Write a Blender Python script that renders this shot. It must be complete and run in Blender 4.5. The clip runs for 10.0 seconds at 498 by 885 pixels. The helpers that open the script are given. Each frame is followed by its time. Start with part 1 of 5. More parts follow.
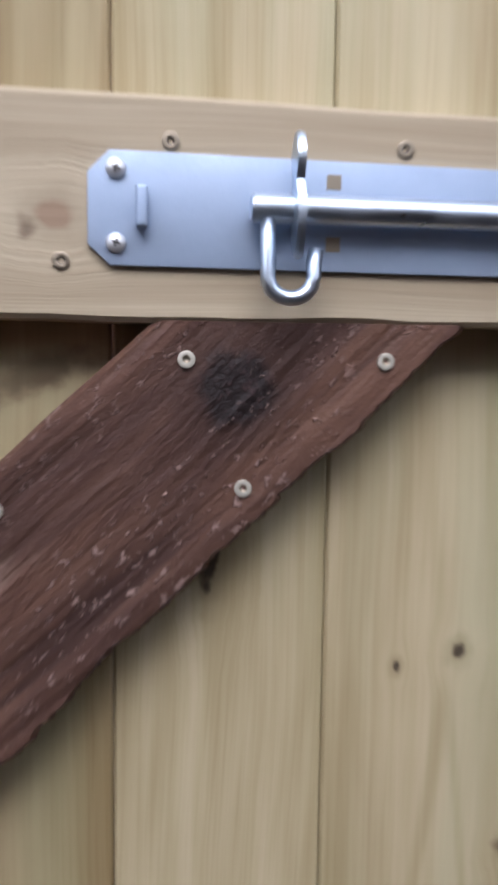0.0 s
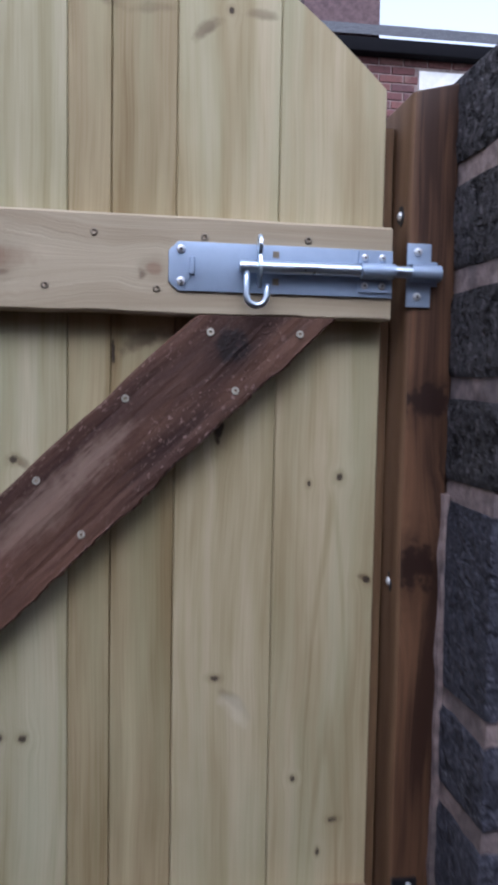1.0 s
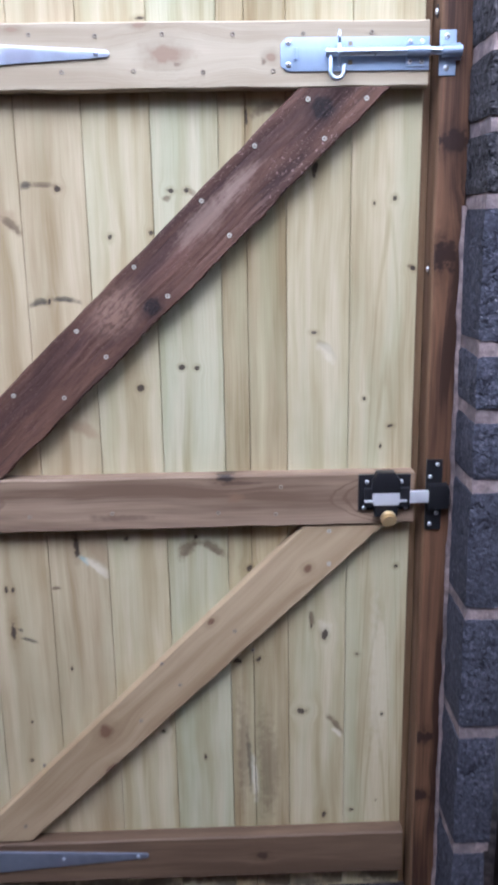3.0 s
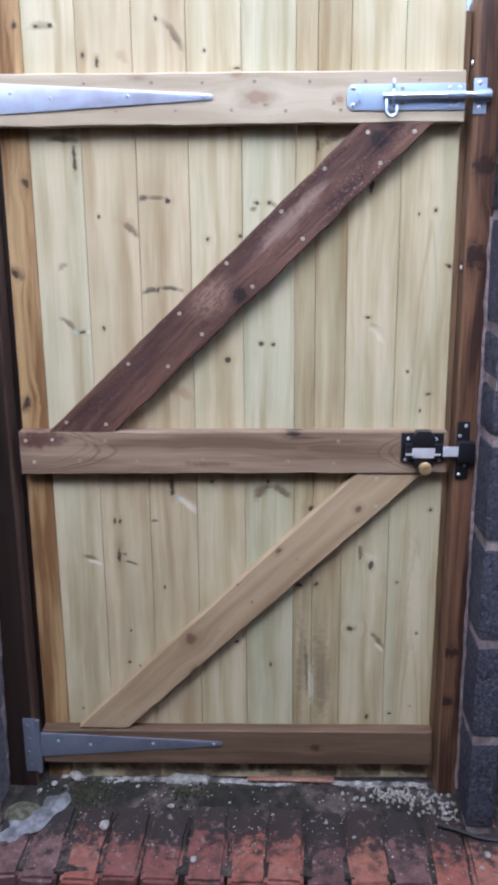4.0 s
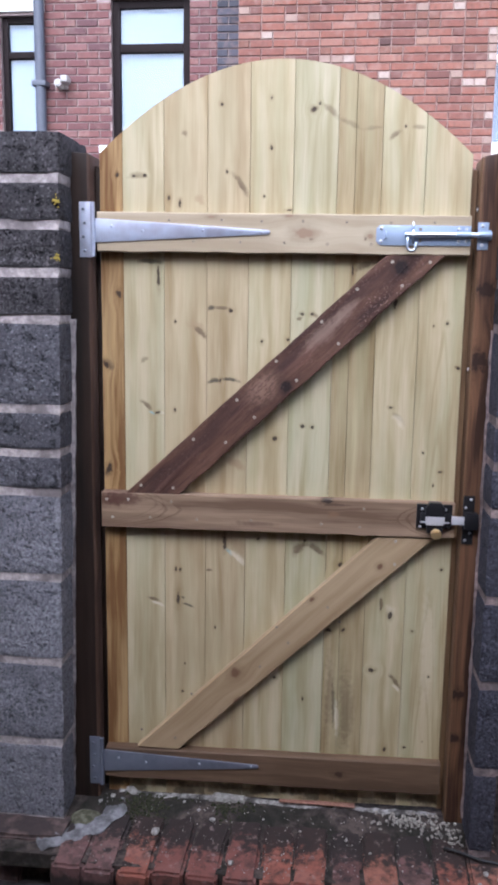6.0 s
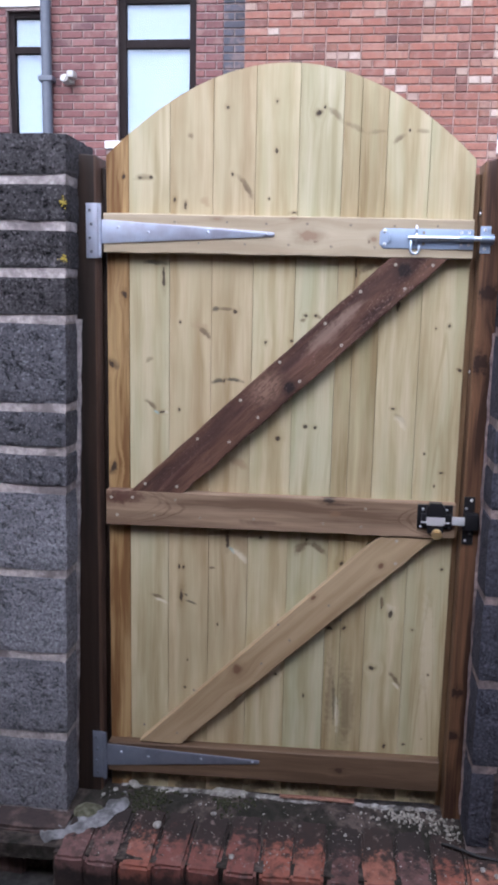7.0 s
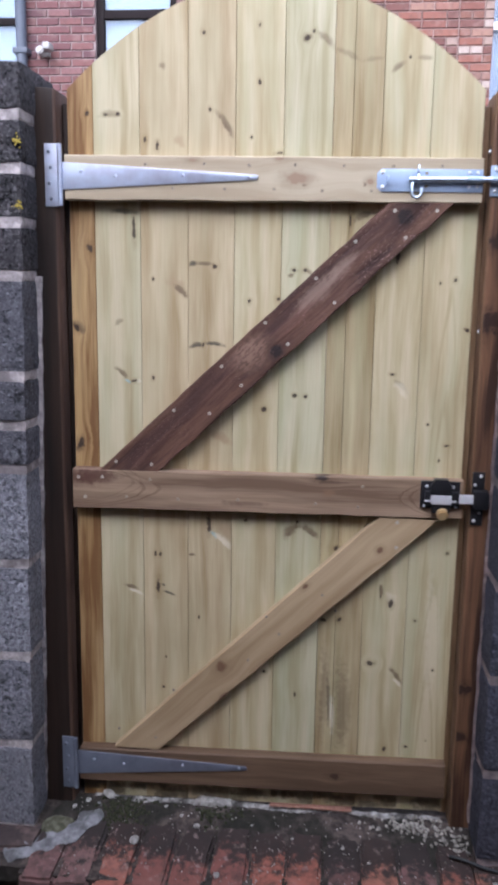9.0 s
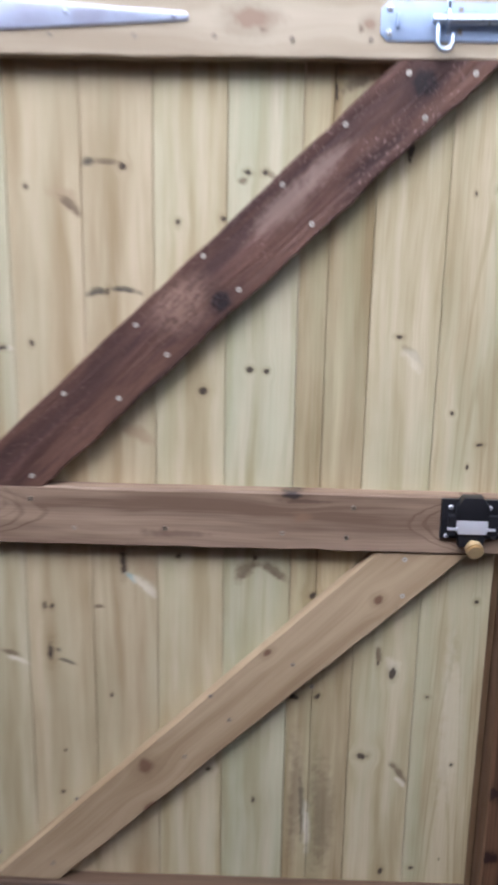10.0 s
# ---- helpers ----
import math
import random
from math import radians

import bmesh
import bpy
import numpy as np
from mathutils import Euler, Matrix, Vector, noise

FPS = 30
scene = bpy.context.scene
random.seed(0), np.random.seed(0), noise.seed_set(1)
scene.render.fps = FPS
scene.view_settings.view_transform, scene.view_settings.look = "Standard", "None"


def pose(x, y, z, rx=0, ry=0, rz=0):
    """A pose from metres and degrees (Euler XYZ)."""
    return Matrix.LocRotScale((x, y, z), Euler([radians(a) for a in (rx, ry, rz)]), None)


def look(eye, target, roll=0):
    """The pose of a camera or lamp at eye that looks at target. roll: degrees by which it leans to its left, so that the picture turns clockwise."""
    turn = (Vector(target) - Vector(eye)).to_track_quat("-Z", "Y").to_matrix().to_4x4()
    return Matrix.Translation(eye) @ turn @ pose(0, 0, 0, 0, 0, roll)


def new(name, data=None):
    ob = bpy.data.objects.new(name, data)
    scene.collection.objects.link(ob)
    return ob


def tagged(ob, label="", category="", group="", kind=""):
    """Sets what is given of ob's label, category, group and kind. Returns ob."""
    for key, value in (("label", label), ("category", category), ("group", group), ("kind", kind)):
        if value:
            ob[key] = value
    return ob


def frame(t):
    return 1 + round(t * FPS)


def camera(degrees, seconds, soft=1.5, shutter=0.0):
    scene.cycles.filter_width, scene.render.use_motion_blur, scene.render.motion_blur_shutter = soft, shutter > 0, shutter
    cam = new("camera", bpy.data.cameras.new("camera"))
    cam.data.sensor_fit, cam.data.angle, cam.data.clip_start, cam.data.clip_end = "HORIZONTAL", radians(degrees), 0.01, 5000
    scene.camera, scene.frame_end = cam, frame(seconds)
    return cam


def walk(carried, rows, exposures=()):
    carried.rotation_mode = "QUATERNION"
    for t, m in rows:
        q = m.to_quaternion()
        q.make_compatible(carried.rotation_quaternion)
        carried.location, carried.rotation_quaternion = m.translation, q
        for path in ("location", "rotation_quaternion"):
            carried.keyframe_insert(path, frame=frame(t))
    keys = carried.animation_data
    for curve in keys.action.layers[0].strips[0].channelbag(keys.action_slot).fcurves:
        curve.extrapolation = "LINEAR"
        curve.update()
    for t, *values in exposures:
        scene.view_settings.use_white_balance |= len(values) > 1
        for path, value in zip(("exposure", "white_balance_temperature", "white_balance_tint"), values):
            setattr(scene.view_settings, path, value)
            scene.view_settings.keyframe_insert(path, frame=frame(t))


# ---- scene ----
cam = camera(32.9, 10.0, soft=3.5, shutter=0.4)
PATH = [
    (0, (0.697, -0.392, 1.448), (0.977, 1.579, 1.248), 0.7),
    (0.5, (0.669, -0.639, 1.428), (0.936, 1.338, 1.297), 1.7),
    (1, (0.638, -0.845, 1.403), (0.934, 1.127, 1.252), 1.0),
    (1.5, (0.648, -0.994, 1.349), (0.812, 0.978, 1.061), 0.3),
    (2, (0.621, -1.107, 1.281), (0.656, 0.834, 0.797), -0.1),
    (2.2, (0.618, -1.149, 1.278), (0.636, 0.791, 0.791), 0.1),
    (3.3, (0.624, -1.503, 1.262), (0.593, 0.431, 0.753), -2.2),
    (3.5, (0.643, -1.591, 1.289), (0.54, 0.339, 0.774), -1.9),
    (4, (0.578, -1.737, 1.284), (0.478, 0.195, 0.778), -0.5),
    (4.5, (0.52, -1.869, 1.398), (0.451, 0.096, 1.03), -0.1),
    (5, (0.598, -2.049, 1.424), (0.502, -0.059, 1.253), 1.0),
    (5.5, (0.611, -2.092, 1.37), (0.452, -0.116, 1.1), 1.0),
    (6, (0.607, -2.106, 1.362), (0.396, -0.147, 1.02), 0.8),
    (7.5, (0.615, -2.13, 1.384), (0.4, -0.173, 1.029), 1.3),
    (8, (0.629, -2.121, 1.376), (0.428, -0.163, 1.021), 1.2),
    (8.5, (0.641, -2.097, 1.372), (0.452, -0.138, 1.016), 1.0),
    (9, (0.596, -1.908, 1.3), (0.408, 0.046, 0.919), 0.8),
    (9.5, (0.549, -1.599, 1.296), (0.355, 0.345, 0.868), 0.6),
    (10, (0.569, -1.241, 1.238), (0.486, 0.698, 0.755), 1.0),
]
LIGHT = ((0, 0.39, 5800), (0.5, 0.07, 5350), (1, -0.03, 5320), (1.5, 0.30, 5270), (2, 0.98, 5110), (3.5, 1.12, 5020), (4, 1.04, 5100), (4.5, 0.63, 5260), (5, -0.22, 5480), (5.5, -0.02, 5540), (6, 0.80, 5480), (7.5, 0.54, 5480), (8, 0.40, 5540), (8.5, 0.40, 5560), (9, 0.78, 5450), (9.5, 1.05, 5310), (10, 1.02, 5400))
EXPOSURES = [(t, stops + 1.18, kelvin + 150, 17) for t, stops, kelvin in LIGHT]
walk(cam, [(t, look(eye, target, roll)) for t, eye, target, roll in PATH], EXPOSURES)


# ---------------------------------------------------------------- sky and light
world = bpy.data.worlds.new("overcast_sky")
scene.world = world
world.use_nodes = True
wn, wl = world.node_tree.nodes, world.node_tree.links
sky = wn.new("ShaderNodeTexSky")
sky.sky_type, sky.sun_disc = "NISHITA", False
sky.sun_elevation, sky.sun_rotation = radians(47), radians(190)
sky.air_density, sky.dust_density = 1.0, 2.0
pale = wn.new("ShaderNodeHueSaturation")
pale.inputs["Saturation"].default_value = 0.34
wl.new(sky.outputs[0], pale.inputs["Color"])
wl.new(pale.outputs[0], wn["Background"].inputs["Color"])
wn["Background"].inputs["Strength"].default_value = 0.15
sun = new("sun", bpy.data.lights.new("sun", "SUN"))
sun.data.energy, sun.data.angle, sun.data.color = 0.40, radians(50), (1.0, 0.98, 0.96)
sun.matrix_world = look((0.0, -3.9, 5.2), (0.45, 0.0, 1.0))


# ---------------------------------------------------------------- node helpers
def material(name):
    m = bpy.data.materials.new(name)
    m.use_nodes = True
    return m, m.node_tree.nodes, m.node_tree.links, m.node_tree.nodes["Principled BSDF"]


class Net:
    """Short forms for building node trees."""

    def __init__(self, nodes, links):
        self.n, self.l = nodes, links

    def put(self, socket, value):
        if hasattr(value, "links"):
            self.l.new(value, socket)
        else:
            socket.default_value = value

    def math(self, op, a, b=0.0, c=0.0, clamp=False):
        k = self.n.new("ShaderNodeMath")
        k.operation, k.use_clamp = op, clamp
        for socket, v in zip(k.inputs, (a, b, c)):
            self.put(socket, v)
        return k.outputs[0]

    def vec(self, op, a, b=(0, 0, 0)):
        k = self.n.new("ShaderNodeVectorMath")
        k.operation = op
        self.put(k.inputs[0], a), self.put(k.inputs[1], b)
        return k.outputs["Value"] if op in ("LENGTH", "DISTANCE") else k.outputs[0]

    def noise(self, vector, scale, detail=3.0, rough=0.55):
        k = self.n.new("ShaderNodeTexNoise")
        self.put(k.inputs["Vector"], vector)
        k.inputs["Scale"].default_value, k.inputs["Detail"].default_value, k.inputs["Roughness"].default_value = scale, detail, rough
        return k.outputs["Fac"]

    def span(self, value, a, b, lo=0.0, hi=1.0, smooth=True):
        k = self.n.new("ShaderNodeMapRange")
        k.interpolation_type = "SMOOTHSTEP" if smooth else "LINEAR"
        self.put(k.inputs[0], value)
        for n, v in zip((1, 2, 3, 4), (a, b, lo, hi)):
            k.inputs[n].default_value = v
        return k.outputs[0]

    def mix(self, fac, a, b, mode="MIX"):
        k = self.n.new("ShaderNodeMix")
        k.data_type, k.blend_type = "RGBA", mode
        self.put(k.inputs[0], fac)
        self.put(k.inputs[6], a if hasattr(a, "links") else (*a, 1))
        self.put(k.inputs[7], b if hasattr(b, "links") else (*b, 1))
        return k.outputs[2]

    def split(self, v):
        k = self.n.new("ShaderNodeSeparateXYZ")
        self.l.new(v, k.inputs[0])
        return k.outputs

    def join(self, x, y, z):
        k = self.n.new("ShaderNodeCombineXYZ")
        for socket, v in zip(k.inputs, (x, y, z)):
            self.put(socket, v)
        return k.outputs[0]

    def place(self):
        return self.n.new("ShaderNodeTexCoord").outputs["Object"]

    def chance(self):
        return self.n.new("ShaderNodeObjectInfo").outputs["Random"]

    def bump(self, bsdf, height, distance, strength=1.0):
        k = self.n.new("ShaderNodeBump")
        self.l.new(height, k.inputs["Height"])
        k.inputs["Distance"].default_value, k.inputs["Strength"].default_value = distance, strength
        self.l.new(k.outputs[0], bsdf.inputs["Normal"])


# ---------------------------------------------------------------- materials
def wood(name, light, dark, along="Z", knots=(), tint=None, tint_amount=0.0, rough=0.62, seed=0.0, contrast=1.0, knot_colour=(0.035, 0.022, 0.015), relief=0.0006, cathedrals=(), warp=1.0, spots=()):
    """Planed or sawn softwood. along: the axis of the grain. knots: (across, along, half width, half length) in metres and millimetres.
    spots: (across, along, half length, half width, turn, colour, strength): slanted marks."""
    m, n, l, bsdf = material(name)
    t = Net(n, l)
    raw = t.place()
    x, y, z = t.split(raw)
    across, length = (x, z) if along == "Z" else (z, x)
    wob = t.noise(t.join(t.math("MULTIPLY", across, 2.0), y, t.math("MULTIPLY_ADD", length, 1.3, seed)), 2.0, 2.0)
    shift = t.math("MULTIPLY_ADD", wob, 0.024, -0.012)
    fine_warp = t.math("ADD", t.math("MULTIPLY_ADD", t.noise(raw, 260.0, 2.0), 0.7, -0.35), t.math("MULTIPLY_ADD", t.noise(raw, 75.0, 1.0), 1.8, -0.9))
    flow, core, halo = t.math("ADD", across, shift), None, None
    for kx, kz, rx, rz in knots:
        a = t.math("MULTIPLY", t.math("SUBTRACT", across, kx), 850.0 / rx)
        b = t.math("MULTIPLY", t.math("SUBTRACT", length, kz), 850.0 / rz)
        d = t.math("ADD", t.math("SQRT", t.math("ADD", t.math("MULTIPLY", a, a), t.math("MULTIPLY", b, b))), t.math("MULTIPLY", fine_warp, warp))
        c = t.span(d, 0.5, 1.05, 1.0, 0.0)
        h = t.span(d, 0.7, 2.3, 1.0, 0.0)
        push = t.math("MULTIPLY", t.math("MULTIPLY", a, rx / 1000.0 * (0.75 if rx < 1.5 * rz else 0.15)), t.span(d, 0.6, 5.0, 1.0, 0.0))
        flow = t.math("SUBTRACT", flow, push)
        core = c if core is None else t.math("MAXIMUM", core, c)
        halo = h if halo is None else t.math("MAXIMUM", halo, h)
    grain = t.join(flow, t.math("MULTIPLY", y, 0.6), t.math("MULTIPLY_ADD", length, 0.035, seed))
    rings = t.noise(grain, 36.0, 2.5, 0.5)
    for cz, tip, way, curve in cathedrals:
        w, deep = curve / 42.0, 1.0 if curve < 100 else 0.6
        a = t.math("SUBTRACT", across, cz)
        u = t.math("SUBTRACT", t.math("MULTIPLY", t.math("SUBTRACT", length, tip), way / w), t.math("MULTIPLY", t.math("MULTIPLY", a, a), 42.0))
        u = t.math("ADD", u, t.math("MULTIPLY_ADD", t.noise(t.join(across, y, t.math("MULTIPLY", length, 1.0 / w)), 30.0, 2.0), 0.022, -0.011))
        line = t.span(t.math("ABSOLUTE", u), 0.0005, 0.0045, 0.42 * deep, 0.0)
        second = t.span(t.math("ABSOLUTE", t.math("SUBTRACT", u, 0.022)), 0.0005, 0.004, 0.30 * deep, 0.0)
        band = t.math("ADD", t.math("ADD", line, second), t.math("MULTIPLY_ADD", rings, 0.4, 0.27))
        k = t.n.new("ShaderNodeMix")
        t.put(k.inputs[0], t.math("MULTIPLY", t.span(u, -0.006, 0.004), t.span(u, 0.05, 0.14, 1.0, 0.2)))
        t.put(k.inputs[2], rings), t.put(k.inputs[3], band)
        rings = k.outputs[0]
    fibre = t.noise(t.join(flow, y, t.math("MULTIPLY_ADD", length, 0.02, seed)), 420.0, 2.0)
    broad = t.noise(t.join(flow, y, t.math("MULTIPLY_ADD", length, 0.10, seed * 1.7)), 24.0, 3.0, 0.6)
    blotch = t.noise(raw, 6.0, 4.0)
    tone = t.math("ADD", t.math("MULTIPLY", t.span(rings, 0.33, 0.70), 0.48 * contrast), t.math("ADD", t.math("MULTIPLY", t.span(broad, 0.36, 0.66), 0.5 * contrast), t.math("MULTIPLY", t.span(fibre, 0.35, 0.8), 0.24 * contrast)), clamp=True)
    colour = t.mix(tone, light, dark)
    if tint:
        colour = t.mix(t.math("MULTIPLY", t.span(t.noise(t.join(flow, y, t.math("MULTIPLY_ADD", length, 0.1, seed + 5.0)), 17.0, 3.0), 0.42, 0.66), tint_amount), colour, tint)
    colour = t.mix(t.math("MULTIPLY", t.span(blotch, 0.42, 0.75), 0.22), colour, dark)
    for sx, sz, rx, rz, turn, sc, strength in spots:
        ca, sa = math.cos(radians(turn)), math.sin(radians(turn))
        p, q = t.math("SUBTRACT", across, sx), t.math("SUBTRACT", length, sz)
        a = t.math("MULTIPLY_ADD", p, ca * 1000.0 / rx, t.math("MULTIPLY", q, sa * 1000.0 / rx))
        b = t.math("MULTIPLY_ADD", q, ca * 1000.0 / rz, t.math("MULTIPLY", p, -sa * 1000.0 / rz))
        b = t.math("ADD", b, t.math("MULTIPLY_ADD", t.math("MULTIPLY", a, a), 0.5, -0.2))
        d = t.math("ADD", t.math("SQRT", t.math("ADD", t.math("MULTIPLY", a, a), t.math("MULTIPLY", b, b))), t.math("MULTIPLY", fine_warp, 0.55))
        side = t.span(t.math("ADD", b, t.math("MULTIPLY", fine_warp, 0.5)), -1.0, 0.9, 1.0, 0.70)
        colour = t.mix(t.math("MULTIPLY", t.span(d, 0.35, 1.2, min(0.95, strength * 1.7), 0.0), side), colour, sc)
    if core is not None:
        colour = t.mix(t.math("MULTIPLY", halo, 0.32), colour, (dark[0] * 0.55, dark[1] * 0.5, dark[2] * 0.45))
        colour = t.mix(t.math("MULTIPLY", core, 0.9), colour, knot_colour)
    height = t.math("ADD", t.math("MULTIPLY", fibre, 0.6), t.math("MULTIPLY", rings, 0.7))
    t.put(bsdf.inputs["Base Color"], colour)
    t.put(bsdf.inputs["Roughness"], t.span(rings, 0.2, 0.8, rough - 0.06, rough + 0.12))
    bsdf.inputs["Specular IOR Level"].default_value = 0.3
    t.bump(bsdf, height, relief)
    return m


def torn_wood(name, knots, bare, fans):
    """Rough stained timber, torn along the grain (its x axis), with pale raised splinters. Places: (along, across, radius) in metres."""
    m, n, l, bsdf = material(name)
    t = Net(n, l)
    raw = t.place()
    x, y, z = t.split(raw)
    shift = t.math("MULTIPLY_ADD", t.noise(t.join(t.math("MULTIPLY", x, 1.4), y, z), 5.0, 2.0), 0.014, -0.007)
    zz = t.math("ADD", z, shift)
    ridge = t.noise(t.join(t.math("MULTIPLY", x, 0.055), t.math("MULTIPLY", y, 0.3), zz), 44.0, 3.0, 0.6)
    wide = t.noise(t.join(t.math("MULTIPLY", x, 0.16), y, zz), 20.0, 4.0, 0.6)
    fine = t.noise(t.join(t.math("MULTIPLY", x, 0.12), y, zz), 260.0, 3.0, 0.6)
    grit = t.noise(t.join(t.math("MULTIPLY", x, 0.6), y, z), 330.0, 3.0, 0.7)
    c = t.mix(t.span(wide, 0.35, 0.66), (0.138, 0.070, 0.045), (0.060, 0.029, 0.021))
    c = t.mix(t.math("MULTIPLY", t.span(fine, 0.42, 0.7), 0.45), c, (0.055, 0.024, 0.019))
    groove = t.span(ridge, 0.33, 0.41, 1.0, 0.0)
    c = t.mix(t.math("MULTIPLY", groove, 0.6), c, (0.030, 0.014, 0.012))
    c = t.mix(t.math("MULTIPLY", t.span(ridge, 0.56, 0.68), 0.30), c, (0.22, 0.115, 0.088))
    wob = t.math("MULTIPLY_ADD", t.noise(raw, 95.0, 3.0), 0.016, -0.008)
    for at, off, r in bare:
        d = t.math("ADD", t.vec("LENGTH", t.join(t.math("MULTIPLY", t.math("SUBTRACT", x, at), 0.30), 0.0, t.math("SUBTRACT", z, off))), t.math("ADD", wob, t.math("MULTIPLY_ADD", fine, 0.02, -0.01)))
        c = t.mix(t.span(d, 0.3 * r, r, 0.6, 0.0), c, (0.25, 0.172, 0.130))
    for at, off, r in fans:
        d = t.math("ADD", t.vec("LENGTH", t.join(t.math("MULTIPLY", t.math("SUBTRACT", x, at), 0.7), 0.0, t.math("SUBTRACT", z, off))), wob)
        rays = t.noise(t.join(t.math("SUBTRACT", x, at), 0.0, t.math("MULTIPLY", t.math("SUBTRACT", z, off), 3.0)), 55.0, 2.0)
        c = t.mix(t.math("MULTIPLY", t.span(d, 0.2 * r, r, 0.9, 0.0), t.span(rays, 0.35, 0.6, 0.35, 1.0)), c, (0.25, 0.150, 0.102))
    lump = None
    for at, off, r in knots:
        d = t.math("ADD", t.vec("LENGTH", t.join(t.math("SUBTRACT", x, at), 0.0, t.math("SUBTRACT", z, off))), wob)
        c = t.mix(t.span(d, 0.9 * r, 1.7 * r, 0.55, 0.0), c, (0.045, 0.022, 0.016))
        core = t.span(d, 0.55 * r, 1.0 * r, 0.92, 0.0)
        c = t.mix(core, c, t.mix(t.span(grit, 0.5, 0.7), (0.010, 0.006, 0.006), (0.045, 0.025, 0.024)))
        lump = core if lump is None else t.math("MAXIMUM", lump, core)
    splinter = t.span(t.noise(t.join(t.math("MULTIPLY", x, 0.45), y, z), 300.0, 3.0, 0.68), 0.575, 0.66)
    area = t.math("MAXIMUM", t.span(t.noise(t.join(t.math("MULTIPLY", x, 0.5), y, z), 16.0, 2.0), 0.50, 0.64), t.span(z, 0.018, 0.040, 0.0, 0.85))
    area = t.math("MULTIPLY", area, t.span(x, 0.42, 0.72, 0.25, 1.0))
    bits = t.math("MULTIPLY", splinter, area)
    c = t.mix(t.math("MULTIPLY", bits, 0.6), c, (0.40, 0.27, 0.23))
    t.put(bsdf.inputs["Base Color"], c)
    t.put(bsdf.inputs["Roughness"], t.span(grit, 0.3, 0.7, 0.5, 0.75))
    bsdf.inputs["Specular IOR Level"].default_value = 0.3
    height = t.math("ADD", t.math("MULTIPLY", ridge, 2.2), t.math("MULTIPLY_ADD", grit, 0.30, t.math("MULTIPLY", bits, 0.35)))
    height = t.math("ADD", height, t.math("MULTIPLY_ADD", fine, 0.22, t.math("MULTIPLY", t.math("MULTIPLY", lump, grit), 0.3)))
    t.bump(bsdf, height, 0.0030)
    return m


def metal(name, colour, rough, metallic=1.0, stain=0.25, dark=None):
    m, n, l, bsdf = material(name)
    t = Net(n, l)
    raw = t.place()
    spangle = t.noise(raw, 60.0, 4.0)
    wide = t.noise(raw, 14.0, 3.0)
    c = t.mix(t.math("MULTIPLY", t.span(wide, 0.4, 0.7), stain), colour, dark or tuple(v * 0.6 for v in colour))
    t.put(bsdf.inputs["Base Color"], c)
    bsdf.inputs["Metallic"].default_value = metallic
    t.put(bsdf.inputs["Roughness"], t.span(spangle, 0.3, 0.7, rough - 0.06, rough + 0.1))
    t.bump(bsdf, t.noise(raw, 350.0, 2.0), 0.00008)
    return m


def concrete_block(name, light, dark, pits=1.0, grains=0.5):
    m, n, l, bsdf = material(name)
    t = Net(n, l)
    raw, rnd = t.place(), t.chance()
    off = t.vec("ADD", raw, t.join(t.math("MULTIPLY", rnd, 7.0), t.math("MULTIPLY", rnd, 3.0), 0.0))
    grit = t.noise(off, 130.0, 4.0, 0.7)
    lump = t.noise(off, 36.0, 4.0, 0.72)
    stain = t.noise(off, 5.0, 4.0)
    c = t.mix(t.span(grit, 0.35, 0.7), dark, light)
    c = t.mix(t.math("MULTIPLY", t.span(stain, 0.4, 0.7), 0.5), c, tuple(v * 0.6 for v in dark))
    c = t.mix(t.math("MULTIPLY", rnd, 0.45), c, tuple(v * 0.55 for v in light))
    pit = t.math("MAXIMUM", t.span(lump, 0.33, 0.44, 1.0, 0.0), t.span(t.noise(off, 125.0, 3.0, 0.6), 0.35, 0.43, 1.0, 0.0))
    c = t.mix(t.math("MULTIPLY", pit, 0.85 * pits), c, tuple(v * 0.22 for v in dark))
    c = t.mix(t.math("MULTIPLY", t.span(t.noise(off, 120.0, 2.0, 0.5), 0.58, 0.70), grains), c, tuple(min(0.5, v * 1.9) for v in light))
    fleck = t.math("MULTIPLY", t.span(t.noise(off, 210.0, 2.0, 0.5), 0.64, 0.73), t.span(t.noise(off, 7.0, 2.0), 0.45, 0.7))
    c = t.mix(t.math("MULTIPLY", fleck, 0.7), c, (0.42, 0.41, 0.42))
    t.put(bsdf.inputs["Base Color"], c)
    bsdf.inputs["Roughness"].default_value = 0.9
    bsdf.inputs["Specular IOR Level"].default_value = 0.25
    t.bump(bsdf, t.math("ADD", t.math("MULTIPLY", t.span(lump, 0.25, 0.6), 0.8), t.math("MULTIPLY_ADD", grit, 0.6, t.math("MULTIPLY", pit, -0.7 * pits))), 0.006, 1.0)
    return m


